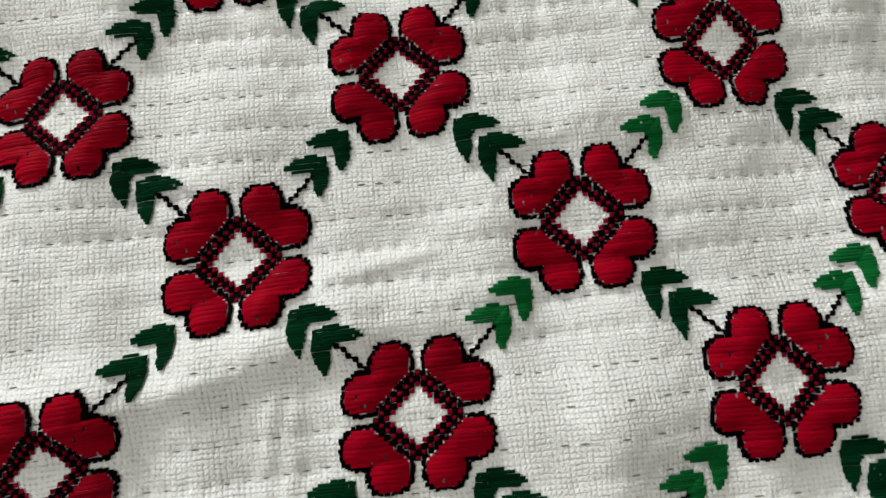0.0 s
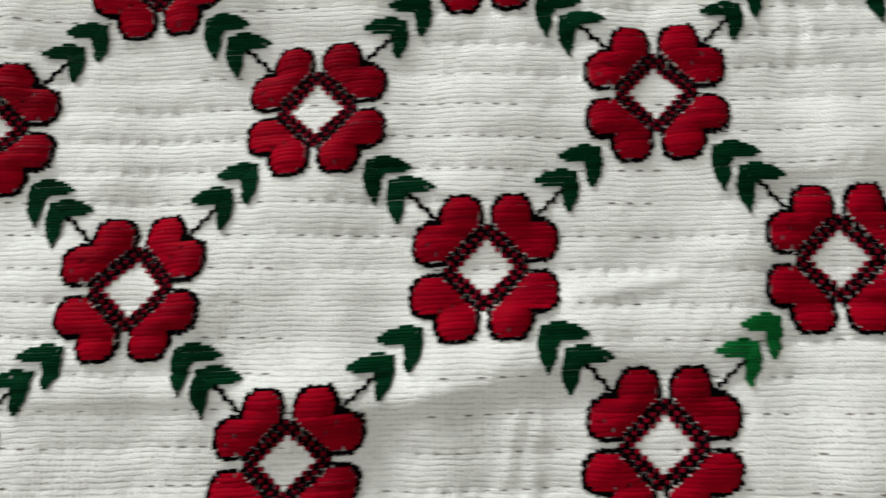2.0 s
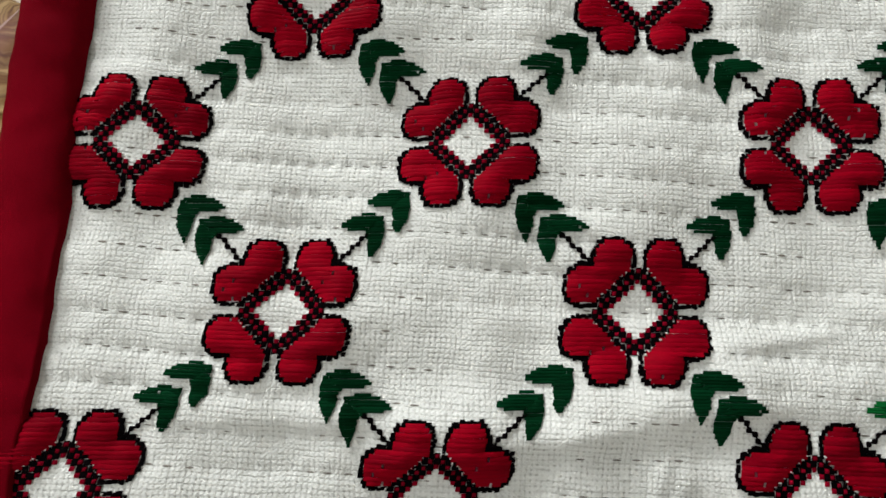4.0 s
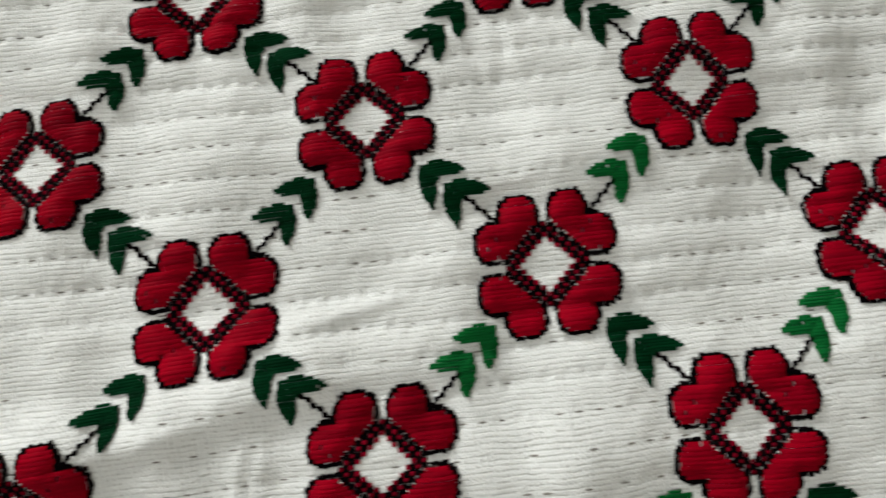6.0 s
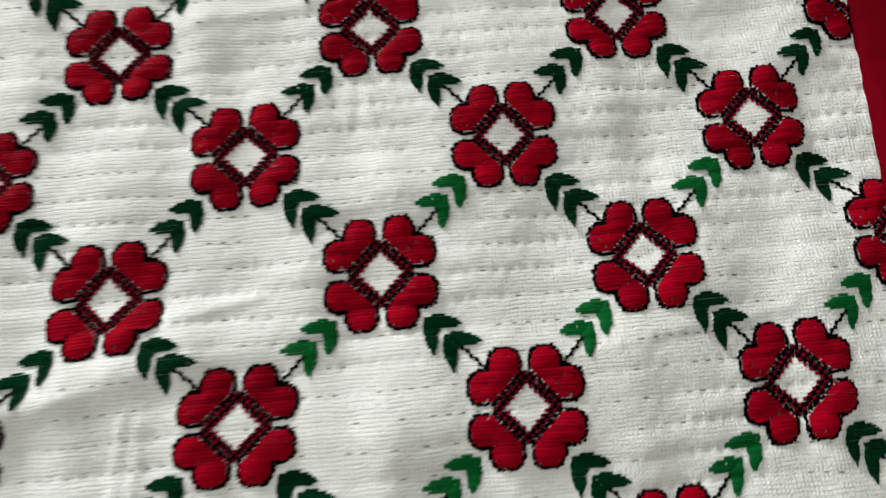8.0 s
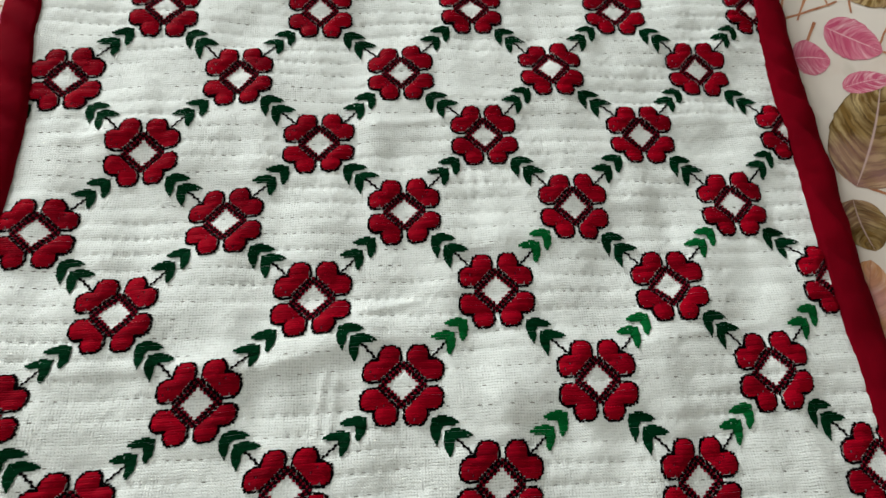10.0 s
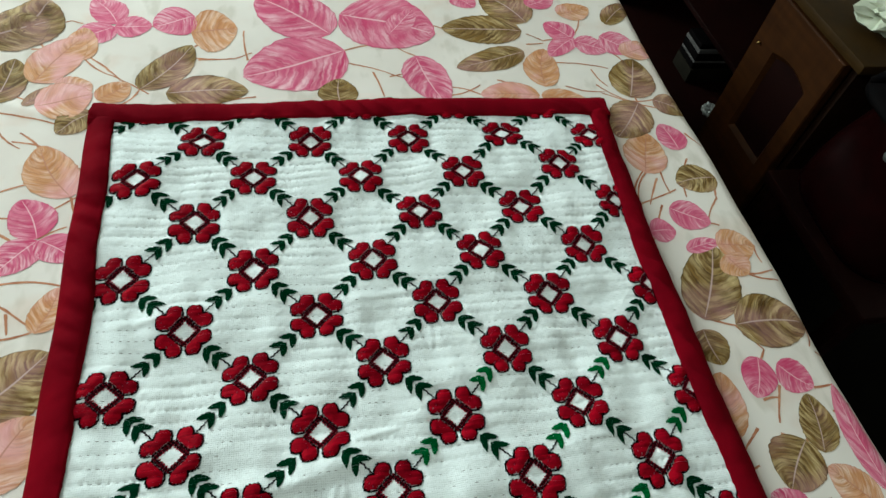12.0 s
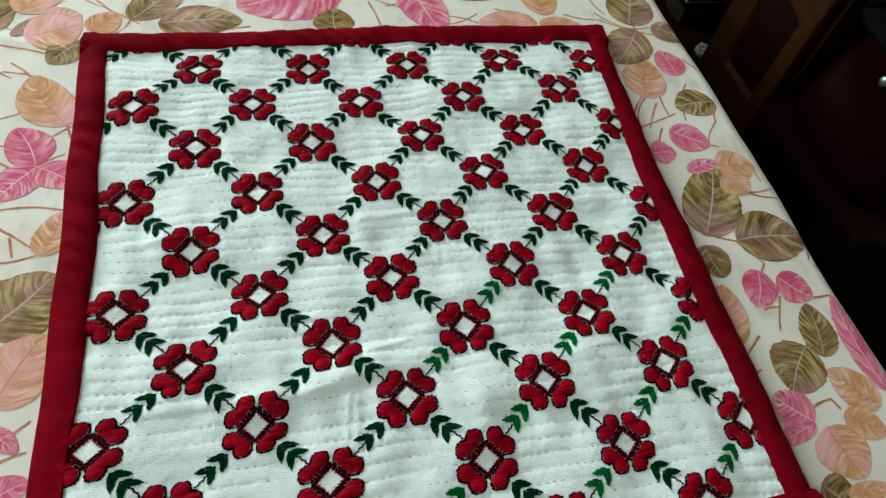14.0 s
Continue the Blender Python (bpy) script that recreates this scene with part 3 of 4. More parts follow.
for _ in range(900):
    if len(PRINTS) > 290:
        break
    cx, cy = spread.uniform(LEFT + 0.05, 0.56), spread.uniform(NEAR + 0.05, FAR - 0.05)
    ink = ("pink", "brown", "orange", "brown")[spread.randint(4)]
    turn, count = spread.uniform(0, 2 * math.pi), spread.randint(2, 4)
    fan = []
    for k in range(count):
        t = turn + (k - 0.5 * (count - 1)) * spread.uniform(1.1, 1.6)
        size = spread.uniform(0.07, 0.13)
        fan.append(((cx + size * math.cos(t), cy + size * math.sin(t)), size * spread.uniform(0.55, 0.8)))
    mids = [((cx + tip[0]) / 2, (cy + tip[1]) / 2) for tip, _ in fan]
    if any(-0.47 < x < 0.45 and -0.47 < y < 0.48 for x, y in mids + [tip for tip, _ in fan]):
        continue
    if any(tip[0] > 0.60 for tip, _ in fan):
        continue
    if any(math.hypot(x - ox, y - oy) < 0.6 * length + 0.040 for x, y in mids for ox, oy, length, _ in LEAF_SPOTS):
        continue
    stem_print((cx - 0.09 * math.cos(turn), cy - 0.09 * math.sin(turn)), (cx, cy))
    for tip, wide in fan:
        leaf_print(ink, (cx, cy), tip, wide)

# ---------------------------------------------------------------- the quilt
def uneven(p, q, c):
    return 0.001 * (c[0] + c[1] * p + c[2] * q + c[3] * p * p + c[4] * p * q + c[5] * q * q + c[6] * p * q * q + c[7] * p ** 3 + c[8] * q ** 3)


STRETCH_X = (2.4, -2.7, -0.3, -3.1, -1.7, -9.0, -1.1, -1.1, 17.3)
STRETCH_Y = (5.2, 4.1, -0.7, -5.5, -3.3, -3.0, -10.6, 3.9, -6.8)
# where the embroidery pulls the cloth: column, row, millimetres
PULLS = [(8, 1, 7.1, 8.8), (7, 0, 2.2, 10.5), (1, 2, 3.6, 3.7), (0, 1, -4.0, 8.0), (1, 4, 1.4, -7.5), (2, 3, 2.4, -5.6), (4, 3, 2.1, -4.9), (3, 4, 1.5, -4.0), (3, 8, -3.5, 4.4), (3, 0, 3.0, -3.0), (4, 1, -2.8, -3.3), (6, 3, -3.1, -2.1), (6, 1, -0.7, -3.6), (2, 7, -1.4, -4.0), (1, 6, 2.7, -3.3), (7, 6, -1.5, -1.3), (0, 5, 3.6, -1.0), (3, 6, 1.9, -0.7), (6, 7, 1.8, -2.0), (7, 8, 1.1, -5.4), (7, 4, 2.6, -0.3), (5, 4, 1.5, 1.5), (5, 2, 1.1, 1.2), (2, 1, -1.5, 1.5)]


def lattice(i, j):
    """The place on the bed of a point of the embroidery: i columns from the first, j rows from the top."""
    p, q = np.clip((i - 4.4) / 4.5, -1.1, 1.1), np.clip((4.2 - j) / 5, -1.1, 1.1)
    x = A * (i - 4.4) + uneven(p, q, STRETCH_X)
    y = A * (4.2 - j) + uneven(p, q, STRETCH_Y)
    for ci, cj, dx, dy in PULLS:
        w = np.exp(-((i - ci) ** 2 + (j - cj) ** 2) / 1.0) * 0.001
        x, y = x + dx * w, y + dy * w
    return x, y


ROW = 0.0158        # distance of the quilting rows


def quilting_line(x, y):
    return (y + 0.0030 * ripple(x, y * 0.5, 21, 0.20)) / ROW


def mound(x, y, at, height, wide, deep):
    return height * np.exp(-((x - at[0]) / wide) ** 2 - ((y - at[1]) / deep) ** 2)


def relief(x, y):
    """Height of the quilt's cloth: padding, rows of running stitch, wrinkles and folds."""
    s = quilting_line(x, y)
    near = np.abs(s - np.round(s))
    rowid = np.round(s)
    stitch = 0.5 + 0.5 * np.sin(2 * np.pi * x / 0.0085 + rowid * 2.4)
    depth = 0.65 + 0.40 * ripple(x, y, 22, 0.11)
    h = -0.0012 * np.clip(depth, 0.12, 1.5) * (np.exp(-(near / 0.13) ** 2) * (0.10 + 1.05 * stitch) + 0.12 * np.exp(-(near / 0.30) ** 2))
    h = h + 0.0004 * np.clip(depth, 0.12, 1.5) * np.sin(np.pi * near)
    h = h + 0.0020 * ripple(x, y, 23, 0.18) + 0.00090 * ripple(x, y, 24, 0.050, (0.8, 1.0)) + 0.00024 * ripple(x, y, 25, 0.020, (0.5, 1.0)) + 0.00080 * ripple(x, y, 26, 0.028, (1.0, 0.3)) + 0.00016 * ripple(x, y, 27, 0.012) + 0.0012 * ripple(x, y, 28, 0.075)
    h = h + 0.002 * np.clip(y / 0.4, -1, 1) ** 2
    # where the quilt bulges from the bed and where it lies close
    h = h + mound(x, y, (-0.365, -0.245), 0.0105, 0.07, 0.08) + mound(x, y, (0.06, -0.225), 0.0050, 0.15, 0.05)
    h = h - mound(x, y, (-0.27, -0.06), 0.0045, 0.11, 0.06) - mound(x, y, (0.25, -0.04), 0.0045, 0.12, 0.06)
    h = h + mound(x, y, (-0.35, 0.26), 0.0055, 0.06, 0.06) + mound(x, y, (0.29, 0.265), 0.0065, 0.06, 0.06)
    h = h - mound(x, y, (-0.18, 0.18), 0.0050, 0.11, 0.05)
    h = h + crease(x, y, (-0.185, -0.205), (-0.075, -0.182), 0.0085, 0.026, 2.4)
    h = h + crease(x, y, (-0.085, -0.160), (-0.030, -0.148), 0.0022, 0.006, 1.8)
    h = h + crease(x, y, (-0.098, -0.212), (-0.104, -0.250), 0.0014, 0.004) + crease(x, y, (-0.088, -0.212), (-0.094, -0.252), 0.0014, 0.004)
    h = h + crease(x, y, (0.035, -0.035), (0.037, -0.010), 0.0012, 0.004) + crease(x, y, (0.047, -0.035), (0.046, -0.010), 0.0010, 0.004)
    h = h + crease(x, y, (0.005, -0.100), (0.055, -0.094), 0.0016, 0.008, 1.8)
    h = h + crease(x, y, (-0.06, 0.03), (0.00, 0.04), 0.0016, 0.007, 1.6) + crease(x, y, (-0.33, 0.02), (-0.25, 0.03), 0.0020, 0.008, 1.6)
    h = h + crease(x, y, (0.18, -0.19), (0.26, -0.18), 0.0014, 0.005, 1.6) + crease(x, y, (-0.30, -0.20), (-0.20, -0.195), 0.0018, 0.009, 1.6)
    return h


def cloth_z(x, y):
    return TOP + relief(x, y)


def edge_left(y):
    return -0.3755 - 0.0190 * np.clip(y / 0.387, 0, 1) + 0.0055 * np.clip(-y / 0.25, 0, 1) + 0.0012 * np.sin(y * 31)


def edge_right(y):
    return 0.3610 + 0.0240 * np.clip(y / 0.387, 0, 1) ** 1.5 - 0.004 * np.clip(-y / 0.3, 0, 1) + 0.0012 * np.sin(y * 27 + 2)


def edge_top(x):
    return 0.3845 + 0.0022 * np.sin(x * 9 + 1) + 0.0008 * np.sin(x * 41)


def edge_bottom(x):
    return -0.383 + 0.0020 * np.sin(x * 8 + 2) + 0.0008 * np.sin(x * 37)


quilt = new("quilt")
tagged(quilt, "hand-stitched white baby quilt with red flowers and a maroon border", "quilt")

gu, gv = np.meshgrid(np.linspace(0, 1, 401), np.linspace(0, 1, 401))
gy = edge_bottom(gu) - 0.02 + gv * (edge_top(gu) - edge_bottom(gu) + 0.04)
gx = edge_left(gy) - 0.02 + gu * (edge_right(gy) - edge_left(gy) + 0.04)
top = Geo()
top.quad_strip(list(np.stack([gx, gy, cloth_z(gx, gy)], -1)))
part("cloth", top, CLOTH, quilt, "white even-weave cotton with rows of running stitch")
part("backing", box((-0.395, -0.40, BED + 0.0015), (0.375, 0.40, BED + 0.0035), 0.0008), plain_fabric("white_wadding", (0.6, 0.6, 0.58), (0.7, 0.7, 0.68)), quilt)

# the maroon border: four padded strips, folded over the edge
def border_strip(inner, width, start, end, across, sign, seed, shape):
    """A padded strip along the line inner(t), from start to end; sign: the way outwards."""
    profile = [(-0.0008, -0.0010), (0.012, 0.0028), (0.05, 0.0052), (0.12, 0.0070), (0.24, 0.0084), (0.38, 0.0088), (0.52, 0.0078), (0.66, 0.0052), (0.78, 0.0016), (0.87, -0.0025), (0.95, -0.0065), (1.0, -0.0105), (0.985, -0.0145), (0.90, -0.0145)]
    n = int(abs(end - start) / 0.003)
    t = np.linspace(start, end, n + 1)
    wide = np.array([width(v) for v in t])
    line = inner(t)
    shut = np.minimum(1.0, np.minimum(np.arange(n + 1), n - np.arange(n + 1)) / 2.0) ** 0.5
    columns = []
    for w, h in profile:
        off = w * wide if w > 0 else np.full(n + 1, w)
        o = line + sign * off
        x, y = (o, t) if across == "x" else (t, o)
        # slanting tucks of the twisted binding: a slow rise and a sharp fall
        phase = (t * sign * 22 + off * 24 + 0.7 * np.sin(t * 9 + seed) + 0.3 * np.sin(t * 31 + seed)) % 1.0
        tuck = np.where(phase < 0.8, phase / 0.8, (1 - phase) / 0.2) * 1.6 - 0.8
        tuck = tuck * max(0.0, math.sin(math.pi * min(max(w, 0), 1)))
        amount = 0.0056 * (0.55 + 0.45 * np.sin(t * 13 + seed * 2))
        fine = 0.0008 * ripple(x, y, seed + 40, 0.05) + 0.0003 * ripple(x, y, seed + 50, 0.015)
        rest = cloth_z(o if across == "x" else t, t if across == "x" else o)
        body = TOP + 0.4 * np.clip(rest - TOP, -0.003, 0.012) * (1 - min(max(w, 0), 1)) + h
        high = np.maximum(body + (amount * tuck + fine) * (h > -0.008), BED + 0.0006)
        if w >= 0:
            # the binding lies over the cloth and the stitches at its inner edge
            cover = np.where(off < 0.014, 0.0036, 0.0016)
            high = np.where(off < 0.026, np.maximum(high, rest + cover), high)
        columns.append(np.stack([x, y, BED + 0.0006 + (high - BED - 0.0006) * shut], -1))
    rows = np.stack(columns, 1)
    g = Geo()
    g.quad_strip(list(rows if shape else rows[:, ::-1]))
    return g


def width_left(y):
    return 0.0415 + 0.002 * math.sin(y * 5 + 1)


def width_right(y):
    return 0.0410 + 0.002 * math.sin(y * 6 + 2)


def width_top(x):
    return 0.0560 + 0.002 * math.sin(x * 7)


def width_bottom(x):
    return 0.044 + 0.002 * math.sin(x * 6)


strips = (
    part("border_strip", border_strip(edge_top, width_top, -0.4370, 0.4260, "y", 1, 1, True), MAROON, quilt, "padded maroon cotton binding"),
    part("border_strip", border_strip(edge_bottom, width_bottom, -0.414, 0.398, "y", -1, 2, False), MAROON, quilt, "padded maroon cotton binding"),
    part("border_strip", border_strip(edge_left, width_left, -0.420, 0.395, "x", -1, 3, True), MAROON, quilt, "padded maroon cotton binding with slanting tucks"),
    part("border_strip", border_strip(edge_right, width_right, -0.420, 0.395, "x", 1, 4, False), MAROON, quilt, "padded maroon cotton binding"),
)

# ---- embroidery
P = 1 / 32          # one cross stitch, in lattice units
stitch_rnd = np.random.RandomState(7)


class Stitches:
    """Raised stitches in lattice units (u to the right, v up) and metres of height."""

    def __init__(self):
        self.v, self.f = [], []

    def cross(self, u, v, size=P, high=0.0011):
        """One small cross stitch: a bump with uneven corners."""
        s = len(self.v)
        h = size * 0.60
        for du, dv in ((-1, -1), (1, -1), (1, 1), (-1, 1)):
            self.v.append((u + du * h * stitch_rnd.uniform(0.8, 1.12), v + dv * h * stitch_rnd.uniform(0.8, 1.12), 0.0002))
        self.v.append((u, v, high * stitch_rnd.uniform(0.8, 1.2)))
        self.f += [(s, s + 1, s + 4), (s + 1, s + 2, s + 4), (s + 2, s + 3, s + 4), (s + 3, s, s + 4)]

    def float_thread(self, u0, u1, v, half, high):
        """One satin thread laid from u0 to u1."""
        n = max(2, int((u1 - u0) / 0.035))
        s = len(self.v)
        for k in range(n + 1):
            w = k / n
            u = u0 + (u1 - u0) * w
            arch = min(1.0, 5 * min(w, 1 - w) + 0.25)
            z = 0.0003 + high * arch
            self.v += [(u, v - half, 0.0003 + 0.45 * high * arch), (u, v, z), (u, v + half, 0.0003 + 0.45 * high * arch)]
        for k in range(n):
            for b in (0, 1):
                a = s + 3 * k + b
                self.f.append((a, a + 3, a + 4, a + 1))

    def pad(self, lift, height):
        """Raises the stitches as over a padding."""
        self.v = [(u, v, z + height * lift(u, v)) for u, v, z in self.v]

    def satin(self, inside, box_lo, box_hi, high=0.0014, step=P / 2):
        """Fills a shape with laid threads, row by row; now and then the cloth shows through."""
        v = box_lo[1] + step / 2
        half = step * 0.54
        while v < box_hi[1]:
            us = np.arange(box_lo[0], box_hi[0] + 1e-6, P / 4)
            flags = [inside(u, v) for u in us]
            k = 0
            while k < len(us):
                if flags[k]:
                    m = k
                    while m + 1 < len(us) and flags[m + 1]:
                        m += 1
                    u0, u1 = us[k] - P / 6 + stitch_rnd.uniform(-0.004, 0.004), us[m] + P / 6 + stitch_rnd.uniform(-0.004, 0.004)
                    if u1 - u0 > P * 0.4:
                        if u1 - u0 > 0.12 and stitch_rnd.rand() < 0.10:
                            c = stitch_rnd.uniform(u0 + 0.04, u1 - 0.04)
                            self.float_thread(u0, c - 0.006, v, half, high)
                            self.float_thread(c + 0.006, u1, v, half, high)
                        else:
                            self.float_thread(u0, u1, v + stitch_rnd.uniform(-0.002, 0.002), half, high * stitch_rnd.uniform(0.85, 1.15))
                    k = m + 1
                else:
                    k += 1
            v += step

    def lay(self, i, j, mirror=1):
        """The stitches as geometry on the quilt, round the lattice point i, j."""
        g = Geo()
        a = np.array(self.v)
        x, y = lattice(i + a[:, 0] * mirror, j - a[:, 1])
        g.v = list(np.stack([x, y, cloth_z(x, y) + a[:, 2] + 0.0004], -1))
        g.f = self.f if mirror > 0 else [f[::-1] for f in self.f]
        # what would lie deep under the border is left out
        on = (x > edge_left(y) - 0.010) & (x < edge_right(y) + 0.010) & (y > edge_bottom(x) - 0.010) & (y < edge_top(x) + 0.010)
        if not on.all():
            g.f = [f for f in g.f if all(on[k] for k in f)]
            used = sorted({k for f in g.f for k in f})
            place = {k: n for n, k in enumerate(used)}
            g.v = [g.v[k] for k in used]
            g.f = [tuple(place[k] for k in f) for f in g.f]
        return g


def heart(u, v):
    """A petal of the first quadrant: an upright and a lying lobe with a square notch between them."""
    if u + v < 0.290 or u < 0.045 or v < 0.045:
        return False
    for a, b in ((u, v), (v, u)):
        if a <= 0.248 and b <= 0.300:
            return True
        if abs((a - 0.1465) / 0.1025) ** 2.5 + abs((b - 0.282) / 0.114) ** 2.5 < 1:
            return True
    return False


RAYS = [(math.cos(k * math.pi / 4), math.sin(k * math.pi / 4)) for k in range(8)]


def swell(u, v):
    """How far a petal's padding lifts it: nothing at its outline, full in its middle."""
    near = 0.09
    for c, d in RAYS:
        for r in (0.015, 0.03, 0.05, 0.07):
            if r < near and not heart(u + c * r, v + d * r):
                near = r
                break
    return math.sin(0.5 * math.pi * near / 0.09)


def flower_stitches():
    petals = []
    for su, sv in ((1, 1), (-1, 1), (-1, -1), (1, -1)):
        s = Stitches()
        lo = (0.0 if su > 0 else -0.42, 0.0 if sv > 0 else -0.42)
        s.satin(lambda u, v: heart(u * su, v * sv), lo, (lo[0] + 0.42, lo[1] + 0.42), 0.0011, P * 0.8)
        s.pad(lambda u, v: swell(abs(u), abs(v)), 0.0023)
        petals.append(s)
    outline, ring, flecks = Stitches(), Stitches(), Stitches()
    for a in range(-8, 9):
        for b in range(-8, 9):
            n = abs(a) + abs(b)
            u, v = a * P, b * P
            u, v = u + stitch_rnd.uniform(-0.003, 0.003), v + stitch_rnd.uniform(-0.003, 0.003)
            if n == 5:
                ring.cross(u * 1.08, v * 1.08, P * 0.75, 0.0009)
            elif n == 6:
                outline.cross(u * 1.06, v * 1.06, P * 1.05, 0.0011)
            elif n == 7:
                outline.cross(u * 1.04, v * 1.04, P * 0.9, 0.0006)
                ring.cross(u * 1.04, v * 1.04, P * 0.68, 0.0015)
            elif n == 8 and min(abs(a), abs(b)) >= 1:
                outline.cross(u * 1.03, v * 1.03, P * 0.85, 0.0010)
    fine = P * 0.5
    around = [(math.cos(t), math.sin(t)) for t in [k * math.pi / 6 for k in range(12)]]
    for a in range(1, 30):
        for b in range(1, 30):
            u, v = a * fine, b * fine
            if heart(u, v) or u + v < 0.275 or min(u, v) < 0.018:
                continue
            if any(heart(u + r * c, v + r * d) for c, d in around for r in (0.024, 0.013)):
                for su, sv in ((1, 1), (-1, 1), (-1, -1), (1, -1)):
                    outline.cross(u * su + stitch_rnd.uniform(-0.006, 0.006), v * sv + stitch_rnd.uniform(-0.006, 0.006), fine * stitch_rnd.uniform(1.0, 1.5), 0.0012)
    # white cloth that peeps through where the satin threads end at the ring
    for su, sv in ((1, 1), (-1, 1), (-1, -1), (1, -1)):
        much = stitch_rnd.choice((0.25, 0.6, 0.9))
        for k in range(1, 12):
            if stitch_rnd.rand() < much:
                u = 0.030 + k * 0.0205 + stitch_rnd.uniform(-0.003, 0.003)
                flecks.cross(u * su, (0.290 - u) * sv, P * stitch_rnd.uniform(0.28, 0.50), 0.0024)
    return petals, outline, ring, flecks


LEAF = ((-0.004, 0.004), (0.085, 0.010), (0.155, 0.006), (0.252, -0.052), (0.200, -0.075), (0.125, -0.082), (0.090, -0.090))


def in_polygon(u, v, pts):
    hit = False
    for (x0, y0), (x1, y1) in zip(pts, pts[1:] + pts[:1]):
        if (y0 > v) != (y1 > v) and u < x0 + (v - y0) / (y1 - y0) * (x1 - x0):
            hit = not hit
    return hit


def leaf_stitches(du, dv, lower, size):
    """One leaf of a pair; lower: the one that hangs, else the one that lies."""
    pts = [(u * size + du, v * size - dv) if not lower else (-v * size + du, -u * size - dv) for u, v in LEAF]
    s = Stitches()
    s.satin(lambda u, v: in_polygon(u, v, pts), (du - 0.04, -dv - 0.31), (du + 0.31, -dv + 0.04), 0.0012, P * 0.55)
    return s


def stem_stitches(start, end):
    """The stalk: a ribbon of back stitches on the diagonal, thick and thin by turns."""
    s = Stitches()
    for k in range(33):
        d = start + (end - start) * k / 32
        w = P * (0.62 if k % 4 in (1, 2) else 0.30)
        sway = P * 0.12 * (1 if (k // 4) % 2 else -1)
        for c, h in ((-1, 0.0001), (0, 0.0010), (1, 0.0001)):
            s.v.append((d + c * w * 0.6 + sway, -d + c * w * 0.6 + sway, h))
    for k in range(32):
        for b in (0, 1):
            a = 3 * k + b
            s.f.append((a, a + 3, a + 4, a + 1))
    return s


FLOWERS = [flower_stitches() for _ in range(4)]
LEAVES = {side: [[leaf_stitches(du, dv, lower, size) for du, dv in spots for lower in (False, True)] for _ in range(3)]
          for side, size, spots in ((1, 1.10, ((0.306, 0.338), (0.440, 0.468))), (-1, 1.04, ((0.335, 0.312), (0.475, 0.452))))}
STALK = {1: stem_stitches(0.495, 0.74), -1: stem_stitches(0.555, 0.755)}


def add_flower(i, j):
    petals, outline, ring, flecks = FLOWERS[(3 * i + 5 * j) % 4]
    base = part("flower", ring.lay(i, j), RED_FINE, quilt, "red satin-stitch flower with a white diamond heart")
    part("outline", outline.lay(i, j), BLACK, base, "black cross-stitch outline")
    white = flecks.lay(i, j)
    if white.f:
        tagged(part("fleck", white, FLECK, base, "white cloth showing between the stitches"), kind="stuff")
    for s in petals:
        g = s.lay(i, j)
        if g.f:
            part("petal", g, RED, base)


def add_sprig(i, j, mirror, material):
    """Two leaf pairs that point up to the flower i, j, and a stalk from the flower below."""
    base = part("sprig", STALK[mirror].lay(i, j, mirror), BLACK, quilt, "green leaf sprig on a black stalk")
    for s in LEAVES[mirror][(2 * i + j) % 3]:
        g = s.lay(i, j, mirror)
        if g.f:
            part("leaf", g, material, base)


for j in range(-1, 10):
    for i in range(-1, 11):
        if (i + j) % 2 == 0:
            continue
        if 0 <= i <= 9:
            add_flower(i, j)
        for mirror in (1, -1):
            # the sprig's middle lies on the cloth
            mi, mj = i + 0.45 * mirror, j + 0.45
            if -0.55 < mi < 9.35 and -0.8 < mj < 9.35:
                bright = mirror < 0 and i + mirror >= 4 and j + 1 >= 6
                add_sprig(i, j, mirror, LEAF_GREEN if bright else GREEN)

# running stitches of the quilting: threads in the rows, darkened for the dimples' shade
run = Geo()
rows_at, steps = np.meshgrid(np.arange(-23.0, 25.0), np.arange(-46.0, 46.0), indexing="ij")
x0 = 0.0085 * (steps - rows_at * 2.4 / (2 * math.pi)) + 0.0085 * 0.25 + stitch_rnd.uniform(-0.0006, 0.0006, steps.shape)
y0 = rows_at * ROW
for _ in range(3):
    y0 = y0 - (quilting_line(x0, y0) - rows_at) * ROW
# in places the thread has sunk into the padding
shown = (ripple(x0, y0, 31, 0.13) > stitch_rnd.uniform(-0.9, 1.0, steps.shape)) & (x0 > -0.370) & (x0 < 0.372) & (y0 > -0.378) & (y0 < 0.384)
for x, y in zip(x0[shown], y0[shown]):
    half, w = 0.0019, 0.00050
    xs3 = np.array([x - half, x, x + half])
    zs = cloth_z(xs3, np.full(3, y)) + np.array([-0.0001, 0.0003, -0.0001])
    run.quad_strip([[(a, y - w, z - 0.0002), (a, y, z + 0.0003), (a, y + w, z - 0.0002)] for a, z in zip(xs3, zs)])
tagged(part("quilting_stitches", run, SHADED_THREAD, quilt, "rows of small running stitches, darkened to show their shaded dimples"), kind="stuff")

# ---------------------------------------------------------------- beside the bed
FRONT = 1.0         # the cabinet's front, parallel to the bed's side
cabinet = new("cabinet")
tagged(cabinet, "low dark wooden cabinet with a panelled door beside the bed", "cabinet")
CT = 0.612
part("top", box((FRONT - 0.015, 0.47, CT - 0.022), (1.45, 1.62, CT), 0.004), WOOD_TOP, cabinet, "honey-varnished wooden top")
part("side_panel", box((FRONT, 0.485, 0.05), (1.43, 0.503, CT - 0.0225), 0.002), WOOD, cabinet)
